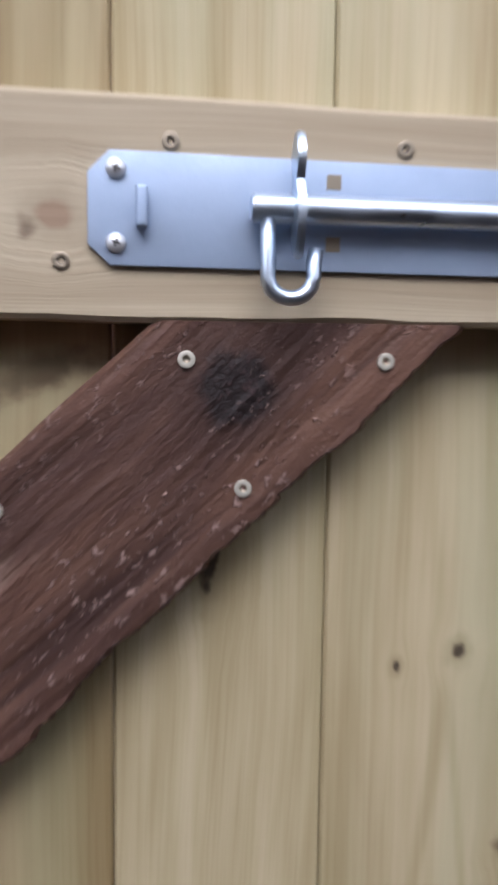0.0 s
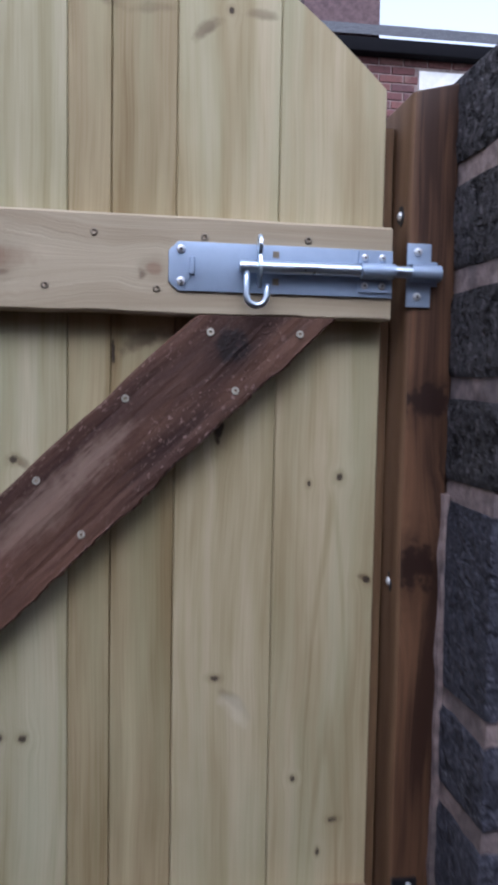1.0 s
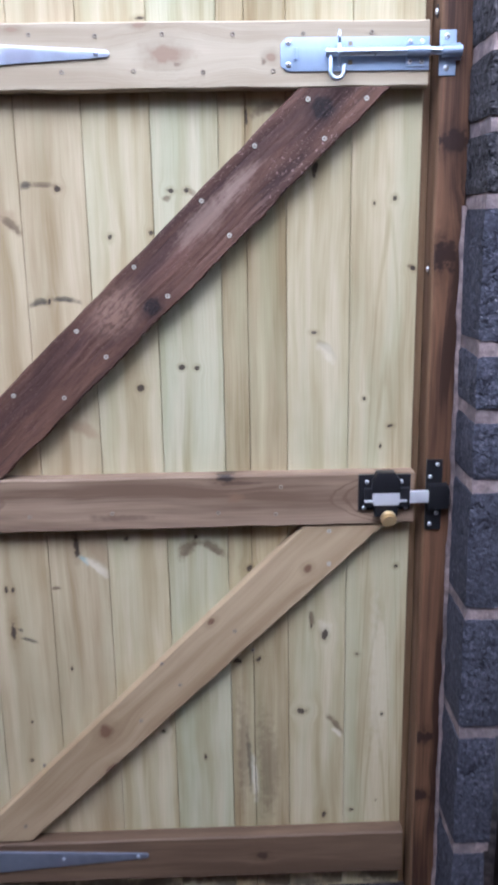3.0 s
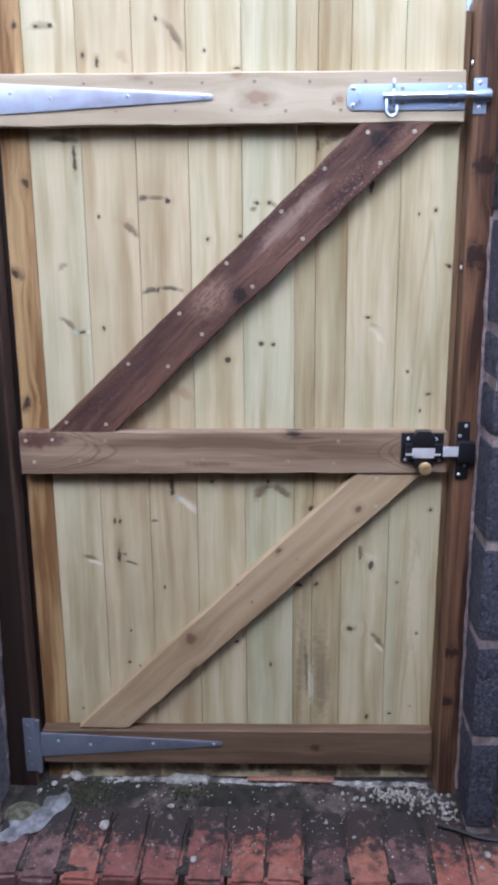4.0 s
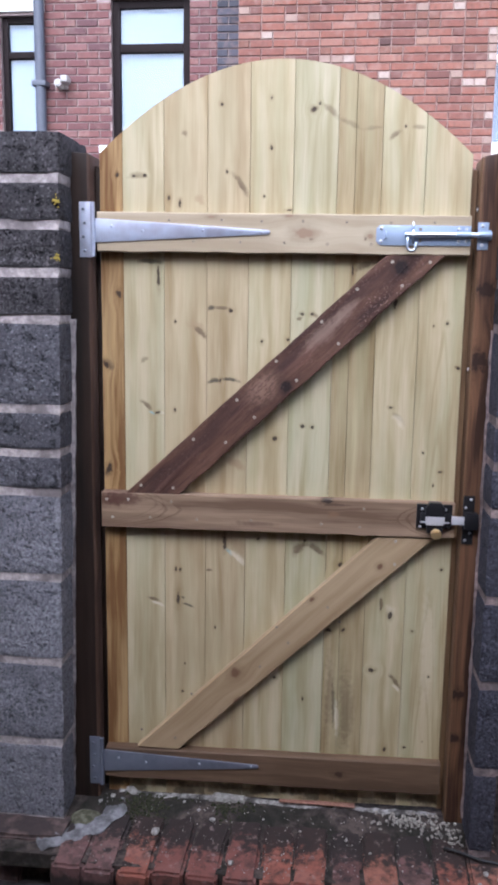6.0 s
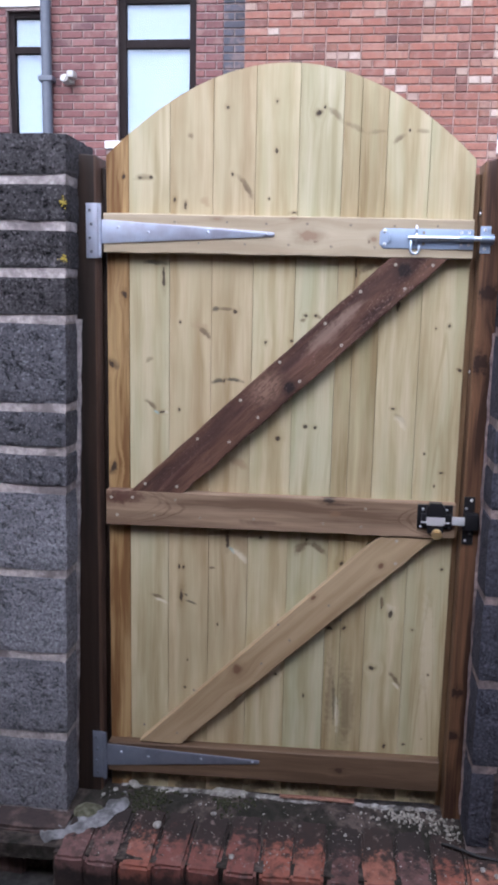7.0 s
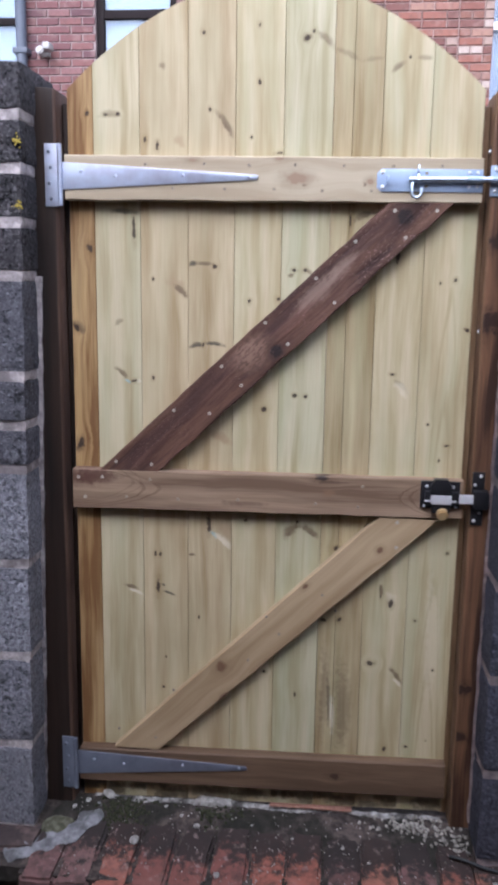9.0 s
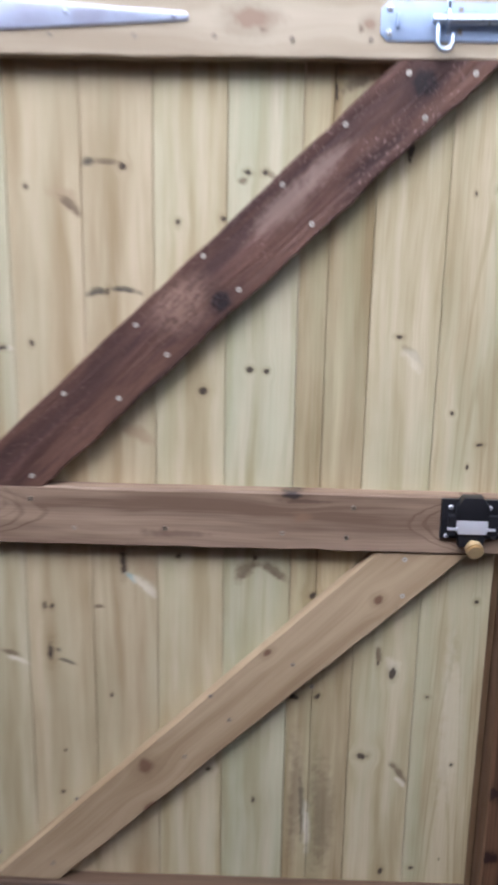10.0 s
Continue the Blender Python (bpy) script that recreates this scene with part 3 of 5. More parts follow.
def post(name, x0, x1, y0, y1, z0, z1, r, mat, label, slant, worn, chamfer, edge_mat):
    """A square post; worn: the paler side (1: towards +x), light on it put into the edge colour."""
    bm = box(x0, x1, y0, y1, z0, z1)
    corner = [e for e in bm.edges if all(abs(v.co.y - y0) < 1e-5 and abs(v.co.x - (x1 if worn > 0 else x0)) < 1e-5 for v in e.verts)]
    bmesh.ops.bevel(bm, geom=corner, offset=chamfer, segments=1, affect="EDGES")
    bmesh.ops.bevel(bm, geom=bm.edges[:], offset=r, segments=3, affect="EDGES", profile=0.5)
    bmesh.ops.subdivide_edges(bm, edges=[e for e in bm.edges if abs(e.verts[0].co.z - e.verts[1].co.z) > 0.5], cuts=40)
    for v in bm.verts:
        if v.co.z > z1 - 0.05:
            v.co.z += slant * (v.co.x - x0) / (x1 - x0)
        v.co.x += 0.0022 * noise.noise((0, v.co.y * 8, v.co.z * 5 + x0 * 9))
    bm.normal_update()
    for f in bm.faces:
        if f.normal.x * worn > 0.45 and abs(f.normal.z) < 0.4:
            f.material_index = 1
    return solid(name, smooth(bm), [mat, edge_mat], label, "post", "gate posts")


post_left = post("gate_post", -0.115, -0.017, -0.030, 0.070, -0.05, 1.706, 0.003, POST_DARK, "dark brown wooden hinge post against the block wall, darkened for its shade", -0.008, 1, 0.006, EDGE_DARK)
post_right = post("gate_post", 0.9165, 0.966, -0.030, 0.070, -0.02, 1.686, 0.003, POST_BROWN, "brown-stained wooden latch post against the block wall", 0.012, -1, 0.004, EDGE_PALE)
solid("stop_batten", box(0.899, 0.9155, 0.022, 0.052, 0.0, 1.665, 0.002), wood("batten_wood", (0.31, 0.20, 0.108), (0.125, 0.07, 0.036), seed=31.0), "thin brown wooden stop batten along the latch post", "batten")
solid("stop_batten", box(-0.0165, -0.006, 0.020, 0.050, 0.0, 1.675, 0.002), POST_DARK, "thin dark wooden stop batten along the hinge post", "batten")

# ---------------------------------------------------------------- the gate
gate = thing("gate", (0.45, 0.0, 0.012), "new arched ledged-and-braced softwood gate, closed", "gate")
RISE_TOP, RISE_X, RISE_BEND = 1.914, 0.447, 1.07


def arch(x):
    return RISE_TOP - RISE_BEND * (x - RISE_X) ** 2


def foot(x):
    return -0.003 + 0.021 * x / 0.9


def board_mesh(x0, x1, groove=None):
    """One matched board: bevelled long edges, the top cut to the arch."""
    v, n = 0.0016, 12
    cols = [(x0 + 0.0002, 0.0018), (x0 + v, 0.0)] + [(x0 + v + (x1 - x0 - 2 * v) * k / n, 0.0) for k in range(1, n)] + [(x1 - v, 0.0), (x1 - 0.0002, 0.0018)]
    if groove:
        cols = sorted([c for c in cols if abs(c[0] - groove) > 0.003] + [(groove - 0.0012, 0.0), (groove, 0.003), (groove + 0.0012, 0.0)])
    bm = bmesh.new()
    zs = [0.0, 0.2, 0.4, 0.6, 0.8, 0.97, 1.0]
    front = [[bm.verts.new((x, y + 0.0006 * noise.noise((x * 4, k * 2.1, x0 * 30)), foot(x) + (arch(x) - foot(x)) * k)) for k in zs] for x, y in cols]
    back = [[bm.verts.new((x, 0.018, foot(x) + (arch(x) - foot(x)) * k)) for k in (zs[0], zs[-1])] for x, y in cols]
    for i in range(len(cols) - 1):
        for k in range(len(zs) - 1):
            bm.faces.new((front[i][k], front[i + 1][k], front[i + 1][k + 1], front[i][k + 1]))
        bm.faces.new((back[i + 1][0], back[i][0], back[i][1], back[i + 1][1]))
        bm.faces.new((front[i][0], back[i][0], back[i + 1][0], front[i + 1][0]))
        bm.faces.new((front[i][-1], front[i + 1][-1], back[i + 1][1], back[i][1]))
    bm.faces.new([*front[0], back[0][1], back[0][0]])
    bm.faces.new([*front[-1][::-1], back[-1][0], back[-1][1]])
    bmesh.ops.recalc_face_normals(bm, faces=bm.faces[:])
    return smooth(bm, 30)


SEAMS = (0.0, 0.058, 0.162, 0.270, 0.374, 0.479, 0.584, 0.689, 0.791, 0.900)
KNOTS = {
    0: ((0.045, 1.652, 4, 5), (0.046, 1.364, 7, 10), (0.010, 1.185, 6, 9), (0.014, 0.913, 8, 11)),
    1: ((0.087, 1.648, 5, 3), (0.114, 1.650, 4, 3), (0.147, 1.408, 4, 26), (0.145, 1.064, 7, 4)),
    2: ((0.173, 1.596, 4, 6), (0.201, 1.583, 4, 8), (0.190, 1.297, 3, 4), (0.189, 1.072, 3, 5), (0.191, 0.649, 3, 6), (0.202, 0.647, 3, 5), (0.197, 0.570, 4, 17), (0.215, 0.385, 2, 3), (0.209, 0.305, 3, 3)),
    3: ((0.318, 1.658, 3, 4), (0.304, 1.814, 4, 4), (0.330, 1.326, 5, 4), (0.305, 1.152, 3, 5), (0.320, 0.730, 5, 19), (0.296, 0.493, 2, 4)),
    4: ((0.423, 1.826, 3, 5), (0.425, 1.713, 3, 5), (0.409, 1.601, 3, 3), (0.472, 1.568, 7, 3), (0.409, 1.250, 4, 5), (0.445, 1.006, 5, 6), (0.475, 1.256, 4, 4), (0.407, 0.741, 6, 5), (0.457, 0.361, 5, 4)),
    5: ((0.524, 1.801, 6, 6), (0.538, 1.813, 3, 4), (0.508, 1.320, 5, 4), (0.532, 1.320, 4, 4), (0.516, 1.040, 5, 4), (0.540, 1.038, 4, 4), (0.529, 0.741, 4, 5), (0.533, 0.304, 3, 5)),
    6: ((0.628, 1.427, 2, 12), (0.620, 0.682, 5, 5), (0.595, 0.502, 10, 5), (0.635, 0.504, 5, 6)),
    7: ((0.740, 1.760, 3, 3), (0.754, 0.552, 6, 9), (0.730, 0.568, 2, 5), (0.711, 0.399, 8, 6), (0.734, 1.351, 5, 12), (0.754, 0.176, 4, 8), (0.733, 1.094, 5, 3)),
    8: ((0.817, 0.982, 3, 3), (0.862, 0.935, 5, 3), (0.846, 0.900, 2, 4), (0.860, 1.302, 4, 5), (0.828, 1.296, 2, 3), (0.892, 1.194, 4, 4), (0.812, 0.511, 4, 3), (0.860, 0.389, 3, 3), (0.878, 0.681, 4, 4), (0.806, 0.185, 4, 3), (0.853, 0.205, 2, 2)),
}
SHADY, BRIGHT, TEAL, BLACKISH, TAN = (0.14, 0.098, 0.056), (0.66, 0.60, 0.45), (0.30, 0.42, 0.40), (0.045, 0.04, 0.03), (0.36, 0.265, 0.155)


def trace(xa, za, xb, zb, width, colour, strength):
    """The mark of a cut branch: a slanted streak from one place to another."""
    return (xa + xb) / 2, (za + zb) / 2, 540 * math.hypot(xb - xa, zb - za), width * 1.4, math.degrees(math.atan2(zb - za, xb - xa)), colour, strength


TRACES = {
    0: (trace(0.004, 1.200, 0.030, 1.170, 7, SHADY, 0.6), trace(0.020, 0.930, 0.004, 0.890, 6, SHADY, 0.6)),
    1: (trace(0.092, 1.446, 0.161, 1.441, 5, BLACKISH, 0.5), trace(0.100, 1.096, 0.130, 1.070, 5, SHADY, 0.6), trace(0.122, 1.068, 0.136, 1.060, 3, TEAL, 0.8), trace(0.148, 1.062, 0.161, 1.066, 4, BRIGHT, 0.8), trace(0.100, 1.195, 0.120, 1.205, 5, SHADY, 0.35), trace(0.115, 0.568, 0.150, 0.556, 4, SHADY, 0.6), trace(0.125, 0.557, 0.160, 0.545, 4, BRIGHT, 0.7), trace(0.070, 1.648, 0.119, 1.650, 6, SHADY, 0.35)),
    2: (trace(0.226, 1.298, 0.268, 1.262, 11, TAN, 0.5), trace(0.238, 1.286, 0.268, 1.258, 6, SHADY, 0.6), trace(0.208, 0.556, 0.240, 0.546, 3, BLACKISH, 0.8), trace(0.206, 0.575, 0.214, 0.566, 3, BLACKISH, 0.5), trace(0.207, 1.752, 0.220, 1.742, 5, SHADY, 0.4), trace(0.238, 1.60, 0.262, 1.585, 8, TAN, 0.45)),
    3: (trace(0.271, 1.330, 0.290, 1.334, 5, BLACKISH, 0.6), trace(0.286, 1.333, 0.330, 1.330, 4, SHADY, 0.55), trace(0.270, 1.146, 0.305, 1.153, 5, BLACKISH, 0.58), trace(0.306, 1.156, 0.354, 1.151, 4, BLACKISH, 0.6), trace(0.333, 1.657, 0.370, 1.600, 6, SHADY, 0.55), trace(0.316, 0.950, 0.374, 0.924, 9, TAN, 0.6), trace(0.322, 0.712, 0.340, 0.694, 4, TEAL, 0.6), trace(0.334, 0.706, 0.374, 0.672, 7, BRIGHT, 0.6), trace(0.335, 0.745, 0.374, 0.690, 14, TAN, 0.5), trace(0.270, 0.650, 0.288, 0.651, 3, SHADY, 0.6)),
    5: (trace(0.515, 1.794, 0.534, 1.806, 6, SHADY, 0.5), trace(0.548, 1.811, 0.583, 1.780, 6, SHADY, 0.40), trace(0.497, 0.702, 0.528, 0.738, 9, SHADY, 0.65), trace(0.532, 0.738, 0.582, 0.706, 7, SHADY, 0.6), trace(0.508, 1.312, 0.494, 1.306, 4, SHADY, 0.5), trace(0.534, 1.322, 0.548, 1.310, 4, SHADY, 0.4)),
    6: (trace(0.584, 1.780, 0.640, 1.754, 5, SHADY, 0.30), trace(0.640, 1.754, 0.689, 1.760, 4, SHADY, 0.25), trace(0.632, 1.428, 0.684, 1.450, 7, SHADY, 0.55), trace(0.612, 0.36, 0.618, 0.23, 4, BLACKISH, 0.45), trace(0.622, 0.31, 0.626, 0.20, 5, BRIGHT, 0.5), trace(0.645, 0.40, 0.650, 0.17, 16, SHADY, 0.35), trace(0.605, 0.44, 0.602, 0.20, 10, SHADY, 0.35)),
    7: (trace(0.703, 1.730, 0.732, 1.754, 5, SHADY, 0.45), trace(0.750, 1.758, 0.790, 1.757, 4, SHADY, 0.35), trace(0.740, 1.082, 0.770, 1.052, 5, SHADY, 0.30), trace(0.742, 1.075, 0.768, 1.045, 8, BRIGHT, 0.35), trace(0.758, 0.392, 0.789, 0.350, 5, SHADY, 0.75), trace(0.768, 0.362, 0.787, 0.342, 4, BRIGHT, 0.5), trace(0.728, 0.60, 0.732, 0.565, 4, SHADY, 0.6), trace(0.750, 0.58, 0.758, 0.545, 9, BRIGHT, 0.4)),
    8: (trace(0.850, 0.62, 0.853, 0.30, 14, BRIGHT, 0.2), trace(0.882, 1.20, 0.897, 1.192, 3, SHADY, 0.5)),
}
TONES = (
    ((0.46, 0.305, 0.135), (0.17, 0.085, 0.030), (0.50, 0.36, 0.18)),
    ((0.555, 0.483, 0.317), (0.329, 0.265, 0.140), (0.454, 0.447, 0.292)),
    ((0.530, 0.435, 0.275), (0.320, 0.237, 0.120), (0.479, 0.427, 0.270)),
    ((0.535, 0.443, 0.282), (0.310, 0.228, 0.116), (0.442, 0.398, 0.245)),
    ((0.564, 0.487, 0.317), (0.348, 0.273, 0.140), (0.462, 0.443, 0.276)),
    ((0.552, 0.496, 0.339), (0.322, 0.282, 0.150), (0.456, 0.469, 0.310)),
    ((0.497, 0.411, 0.246), (0.237, 0.171, 0.078), (0.389, 0.369, 0.213)),
    ((0.564, 0.487, 0.317), (0.339, 0.270, 0.137), (0.464, 0.461, 0.298)),
    ((0.559, 0.479, 0.307), (0.328, 0.255, 0.128), (0.446, 0.461, 0.298)),
)
HEARTS = {8: ((0.852, 1.28, -1.0, 520.0), (0.850, 0.60, -1.0, 460.0))}
# Dark brown ovals along the foot of each board, below the bottom rail.
foot_marks = random.Random(21)
for i, (x0, x1) in enumerate(zip(SEAMS, SEAMS[1:])):
    light, dark, tint = TONES[i]
    mat = wood("orange_stained_board" if i == 0 else "pale_pine_board", light, dark, knots=KNOTS[i], tint=tint, tint_amount=0.42, seed=i * 4.7 + 1.0, contrast=1.7 if i == 0 else 0.98, spots=TRACES.get(i, ()) + tuple((foot_marks.uniform(x0, x1), foot_marks.uniform(0.005, 0.045), foot_marks.uniform(35, 60), foot_marks.uniform(14, 24), foot_marks.uniform(-8, 8), (0.10, 0.078, 0.048), 0.55) for _ in range(3)), cathedrals=HEARTS.get(i, ()))
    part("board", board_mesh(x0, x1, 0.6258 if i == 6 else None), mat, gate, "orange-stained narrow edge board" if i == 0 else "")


def rail_bm(z0l, z1l, z0r, z1r, rough_edge):
    n, bm = 46, bmesh.new()
    b = 0.0022
    rows = []
    for k in range(n + 1):
        u = k / n
        x = 0.001 + 0.899 * u
        za, zb = z0l + (z0r - z0l) * u, z1l + (z1r - z1l) * u
        za += rough_edge * noise.noise((u * 14, 0.2, z0l * 9)) + 0.6 * rough_edge * noise.noise((u * 60, 1.2, z0l * 9))
        zb += 0.5 * rough_edge * noise.noise((u * 14, 4.2, z0l * 9))
        rows.append([bm.verts.new(p) for p in ((x, -0.0005, za), (x, -0.030 + b, za), (x, -0.030, za + b), (x, -0.0302, (za + zb) / 2), (x, -0.030, zb - b), (x, -0.030 + b, zb), (x, -0.0005, zb))])
    for p, q in zip(rows, rows[1:]):
        for k in range(7):
            j = (k + 1) % 7
            bm.faces.new((p[k], q[k], q[j], p[j]))
    bm.faces.new(rows[0][::-1]), bm.faces.new(rows[-1])
    bmesh.ops.recalc_face_normals(bm, faces=bm.faces[:])
    return smooth(bm, 40)


RAIL_TOP = wood("tan_rail_wood", (0.50, 0.424, 0.298), (0.355, 0.282, 0.186), "X", ((1.512, 0.509, 13, 22), (1.506, 0.666, 6, 8), (1.552, 0.472, 3, 9), (1.549, 0.285, 3, 9)), seed=2.2, warp=0.5, knot_colour=(0.30, 0.205, 0.135), spots=((1.512, 0.515, 15, 40, 0, (0.38, 0.28, 0.19), 0.4), (1.498, 0.525, 4, 6, 0, (0.16, 0.10, 0.07), 0.45), (1.500, 0.655, 6, 5, 0, (0.10, 0.06, 0.04), 0.5)))
RAIL_MID = wood("brown_rail_wood", (0.335, 0.238, 0.157), (0.150, 0.094, 0.057), "X", ((0.856, 0.585, 6, 17),), seed=6.1, warp=0.5, contrast=1.25, cathedrals=((0.832, 0.165, -1.0, 42.0), (0.818, 0.205, -1.0, 60.0), (0.818, 0.762, 1.0, 42.0)), knot_colour=(0.020, 0.014, 0.012), spots=((0.822, 0.598, 11, 16, 0, (0.21, 0.125, 0.072), 0.5), (0.842, 0.040, 27, 62, 0, (0.080, 0.032, 0.023), 0.62), (0.790, 0.400, 7, 60, 0, (0.16, 0.10, 0.065), 0.6), (0.848, 0.600, 4, 40, 0, (0.10, 0.06, 0.04), 0.6)))
RAIL_LOW = wood("dark_brown_rail_wood", (0.205, 0.132, 0.078), (0.095, 0.058, 0.034), "X", ((0.110, 0.637, 7, 12),), seed=9.4, contrast=1.2, knot_colour=(0.05, 0.025, 0.015))
rail_top = part("rail", rail_bm(1.465, 1.561, 1.463, 1.554, 0.002), RAIL_TOP, gate, "tan sawn top rail")
rail_mid = part("rail", rail_bm(0.764, 0.858, 0.772, 0.861, 0.002), RAIL_MID, gate, "brown middle rail")
rail_low = part("rail", rail_bm(0.055, 0.142, 0.071, 0.158, 0.002), RAIL_LOW, gate, "dark brown bottom rail")


def brace(x0, x1, z0, x2, x3, z1, depth, mat, label, wear):
    """A slanted brace, cut level at both ends; its grain runs along its own x axis."""
    a, b = Vector(((x0 + x1) / 2, 0, z0)), Vector(((x2 + x3) / 2, 0, z1))
    m = Matrix.Translation(a) @ Matrix.Rotation(-math.atan2(b.z - a.z, b.x - a.x), 4, "Y")
    inv, n, bm, rows = m.inverted(), 320, bmesh.new(), []
    for k in range(n + 1):
        u = k / n
        lo, hi = Vector((x1 + (x3 - x1) * u, 0, z0 + (z1 - z0) * u)), Vector((x0 + (x2 - x0) * u, 0, z0 + (z1 - z0) * u))
        out = (lo - hi).normalized()
        keep = 1.0 if 0 < k < n else 0.0
        lo += out * keep * (0.5 * wear * noise.noise((u * 16, 0.5, z0 * 3)) + 0.35 * wear * noise.noise((u * 80, 1.5, z0 * 3)) + 0.35 * wear * noise.noise((u * 240, 3.5, z0 * 3)))
        hi += out * keep * 0.35 * wear * noise.noise((u * 22, 2.5, z0 * 3))
        ring = []
        for p, y in ((lo, -0.0005), (lo, -depth + 0.003), (lo - out * 0.003, -depth), ((lo * 2 + hi) / 3, -depth - 0.0004), ((lo + hi * 2) / 3, -depth), (hi + out * 0.003, -depth), (hi, -depth + 0.003), (hi, -0.0005)):
            q = inv @ Vector((p.x, y, p.z))
            ring.append(bm.verts.new(q))
        rows.append(ring)
    for p, q in zip(rows, rows[1:]):
        for k in range(8):
            j = (k + 1) % 8
            bm.faces.new((p[k], q[k], q[j], p[j]))
    bm.faces.new(rows[0][::-1]), bm.faces.new(rows[-1])
    bmesh.ops.recalc_face_normals(bm, faces=bm.faces[:])
    return part("brace", smooth(bm, 40), mat, gate, label, m), m


BRACE_DARK = torn_wood("red_brown_stained_brace", ((0.836, 0.002, 0.021), (0.440, -0.026, 0.017)), ((0.600, 0.010, 0.026), (0.665, 0.012, 0.018)), ((0.395, 0.010, 0.050),))
BRACE_TAN = wood("tan_brace_wood", (0.43, 0.322, 0.192), (0.285, 0.196, 0.106), "X", ((0.020, 0.31, 13, 15), (0.036, 0.60, 5, 8), (-0.012, 0.790, 7, 8), (-0.042, 0.26, 7, 18)), seed=7.7, warp=0.4, knot_colour=(0.15, 0.078, 0.042))
brace_dark, m_dark = brace(0.066, 0.206, 0.8585, 0.708, 0.846, 1.4635, 0.0292, BRACE_DARK, "dark red-brown stained weathered upper brace", 0.007)
brace_tan, m_tan = brace(0.088, 0.204, 0.1490, 0.716, 0.853, 0.7680, 0.025, BRACE_TAN, "tan sawn lower brace", 0.002)

for x, z in ((0.242, 1.003), (0.324, 0.998), (0.351, 1.106), (0.396, 1.064), (0.448, 1.205), (0.499, 1.159), (0.557, 1.303), (0.599, 1.251), (0.640, 1.382), (0.746, 1.391), (0.721, 1.447), (0.809, 1.447), (0.105, 0.879), (0.189, 0.875)):
    piece("screw", SUNK, brace_dark, pose(x, -0.0299, z, random.uniform(-4, 4), random.uniform(0, 90), random.uniform(-4, 4)))
for x, z in ((0.101, 0.199), (0.193, 0.181), (0.238, 0.311), (0.420, 0.400), (0.462, 0.513), (0.493, 0.471), (0.624, 0.537), (0.593, 0.574), (0.758, 0.758), (0.758, 0.698)):
    piece("screw", RUSTY if x < 0.75 else SUNK, brace_tan, pose(x, -0.0257, z, 0, random.uniform(0, 90), 0))
for x, z in ((0.181, 1.541), (0.310, 1.542), (0.407, 1.539), (0.506, 1.540), (0.610, 1.538), (0.714, 1.537), (0.815, 1.538), (0.241, 1.491), (0.355, 1.490), (0.462, 1.490), (0.565, 1.487), (0.669, 1.487)):
    piece("screw", RUSTY, rail_top, pose(x, -0.0306, z, 0, random.uniform(0, 90), 0))
for x, z in ((0.015, 0.839), (0.072, 0.841), (0.185, 0.839), (0.030, 0.792), (0.129, 0.795), (0.251, 0.794), (0.391, 0.798), (0.570, 0.796), (0.667, 0.792), (0.676, 0.840)):
    piece("screw", RUSTY if x > 0.1 else SUNK, rail_mid, pose(x, -0.0306, z, 0, random.uniform(0, 90), 0))


# ---------------------------------------------------------------- strap hinges
def strap_hinge(z_plate, z_strap, tip, label, steel):
    (pa, pb), (sa, sb) = z_plate, z_strap
    h = thing("strap_hinge", (-0.012, -0.033, pa), label, "hinge", "gate hinges")
    plate = part("post_plate", box(-0.043, -0.013, -0.0335, -0.0300, pa, pb, 0.0008), steel, h)
    part("knuckle", rod((-0.008, -0.036, pa + 0.001), (-0.008, -0.036, pb - 0.001), 0.0055, 16, 0.0008), steel, h)
    w = 0.005
    strap = part("strap", prism(((-0.004, sa), (-0.004, sb), (tip[0] - 0.004, tip[1] + w), (tip[0], tip[1] + w * 0.5), (tip[0], tip[1] - w * 0.5), (tip[0] - 0.004, tip[1] - w)), -0.0335, -0.0303, 0.0006), steel, h, "long tapered galvanised strap")
    for k in range(4):
        piece("screw", GREY_PAN, plate, pose(-0.029 - 0.004 * (k % 2), -0.0333, pa + (pb - pa) * (0.12 + 0.25 * k), 0, random.uniform(0, 90), 0))
    mid = (sa + sb) / 2
    for u, off in ((0.09, 0.010), (0.27, 0.0), (0.62, 0.002), (0.955, 0.0)):
        piece("screw", STRAP_PAN, strap, pose(tip[0] * u, -0.0333, mid + (tip[1] - mid) * u + off, 0, random.uniform(0, 90), 0))
    return h


strap_hinge((1.451, 1.584), (1.487, 1.545), (0.427, 1.514), "galvanised strap hinge screwed to the top rail and post", GALV)
strap_hinge((0.033, 0.172), (0.073, 0.136), (0.421, 0.117), "galvanised strap hinge on the bottom rail, its shade put into a darker colour", GALV_DARKENED)

# ---------------------------------------------------------------- padlock bolt and its keep
bolt = thing("padlock_bolt", (0.79, -0.031, 1.485), "bright zinc-plated padlock bolt shot across to the post", "bolt")
outline = ((0.680, 1.494), (0.689, 1.4855), (0.900, 1.4845), (0.900, 1.5305), (0.689, 1.532), (0.680, 1.523))
plate = part("backplate", prism(outline, -0.0330, -0.0302, 0.0005), ZINC, bolt, "flat zinc backplate with clipped corners")
# Holes are flat squares in a dull colour, standing for their dark insides.
for z in (1.4965, 1.5225):
    part("square_hole", box(0.780, 0.7862, -0.0333, -0.0329, z - 0.0031, z + 0.0031), DULL_SCREW, plate)
part("bolt_rod", rod((0.7465, -0.0415, 1.5093), (0.9455, -0.0415, 1.5093), 0.0060, 24, 0.0009), ZINC_ROD, bolt, "polished round rod")


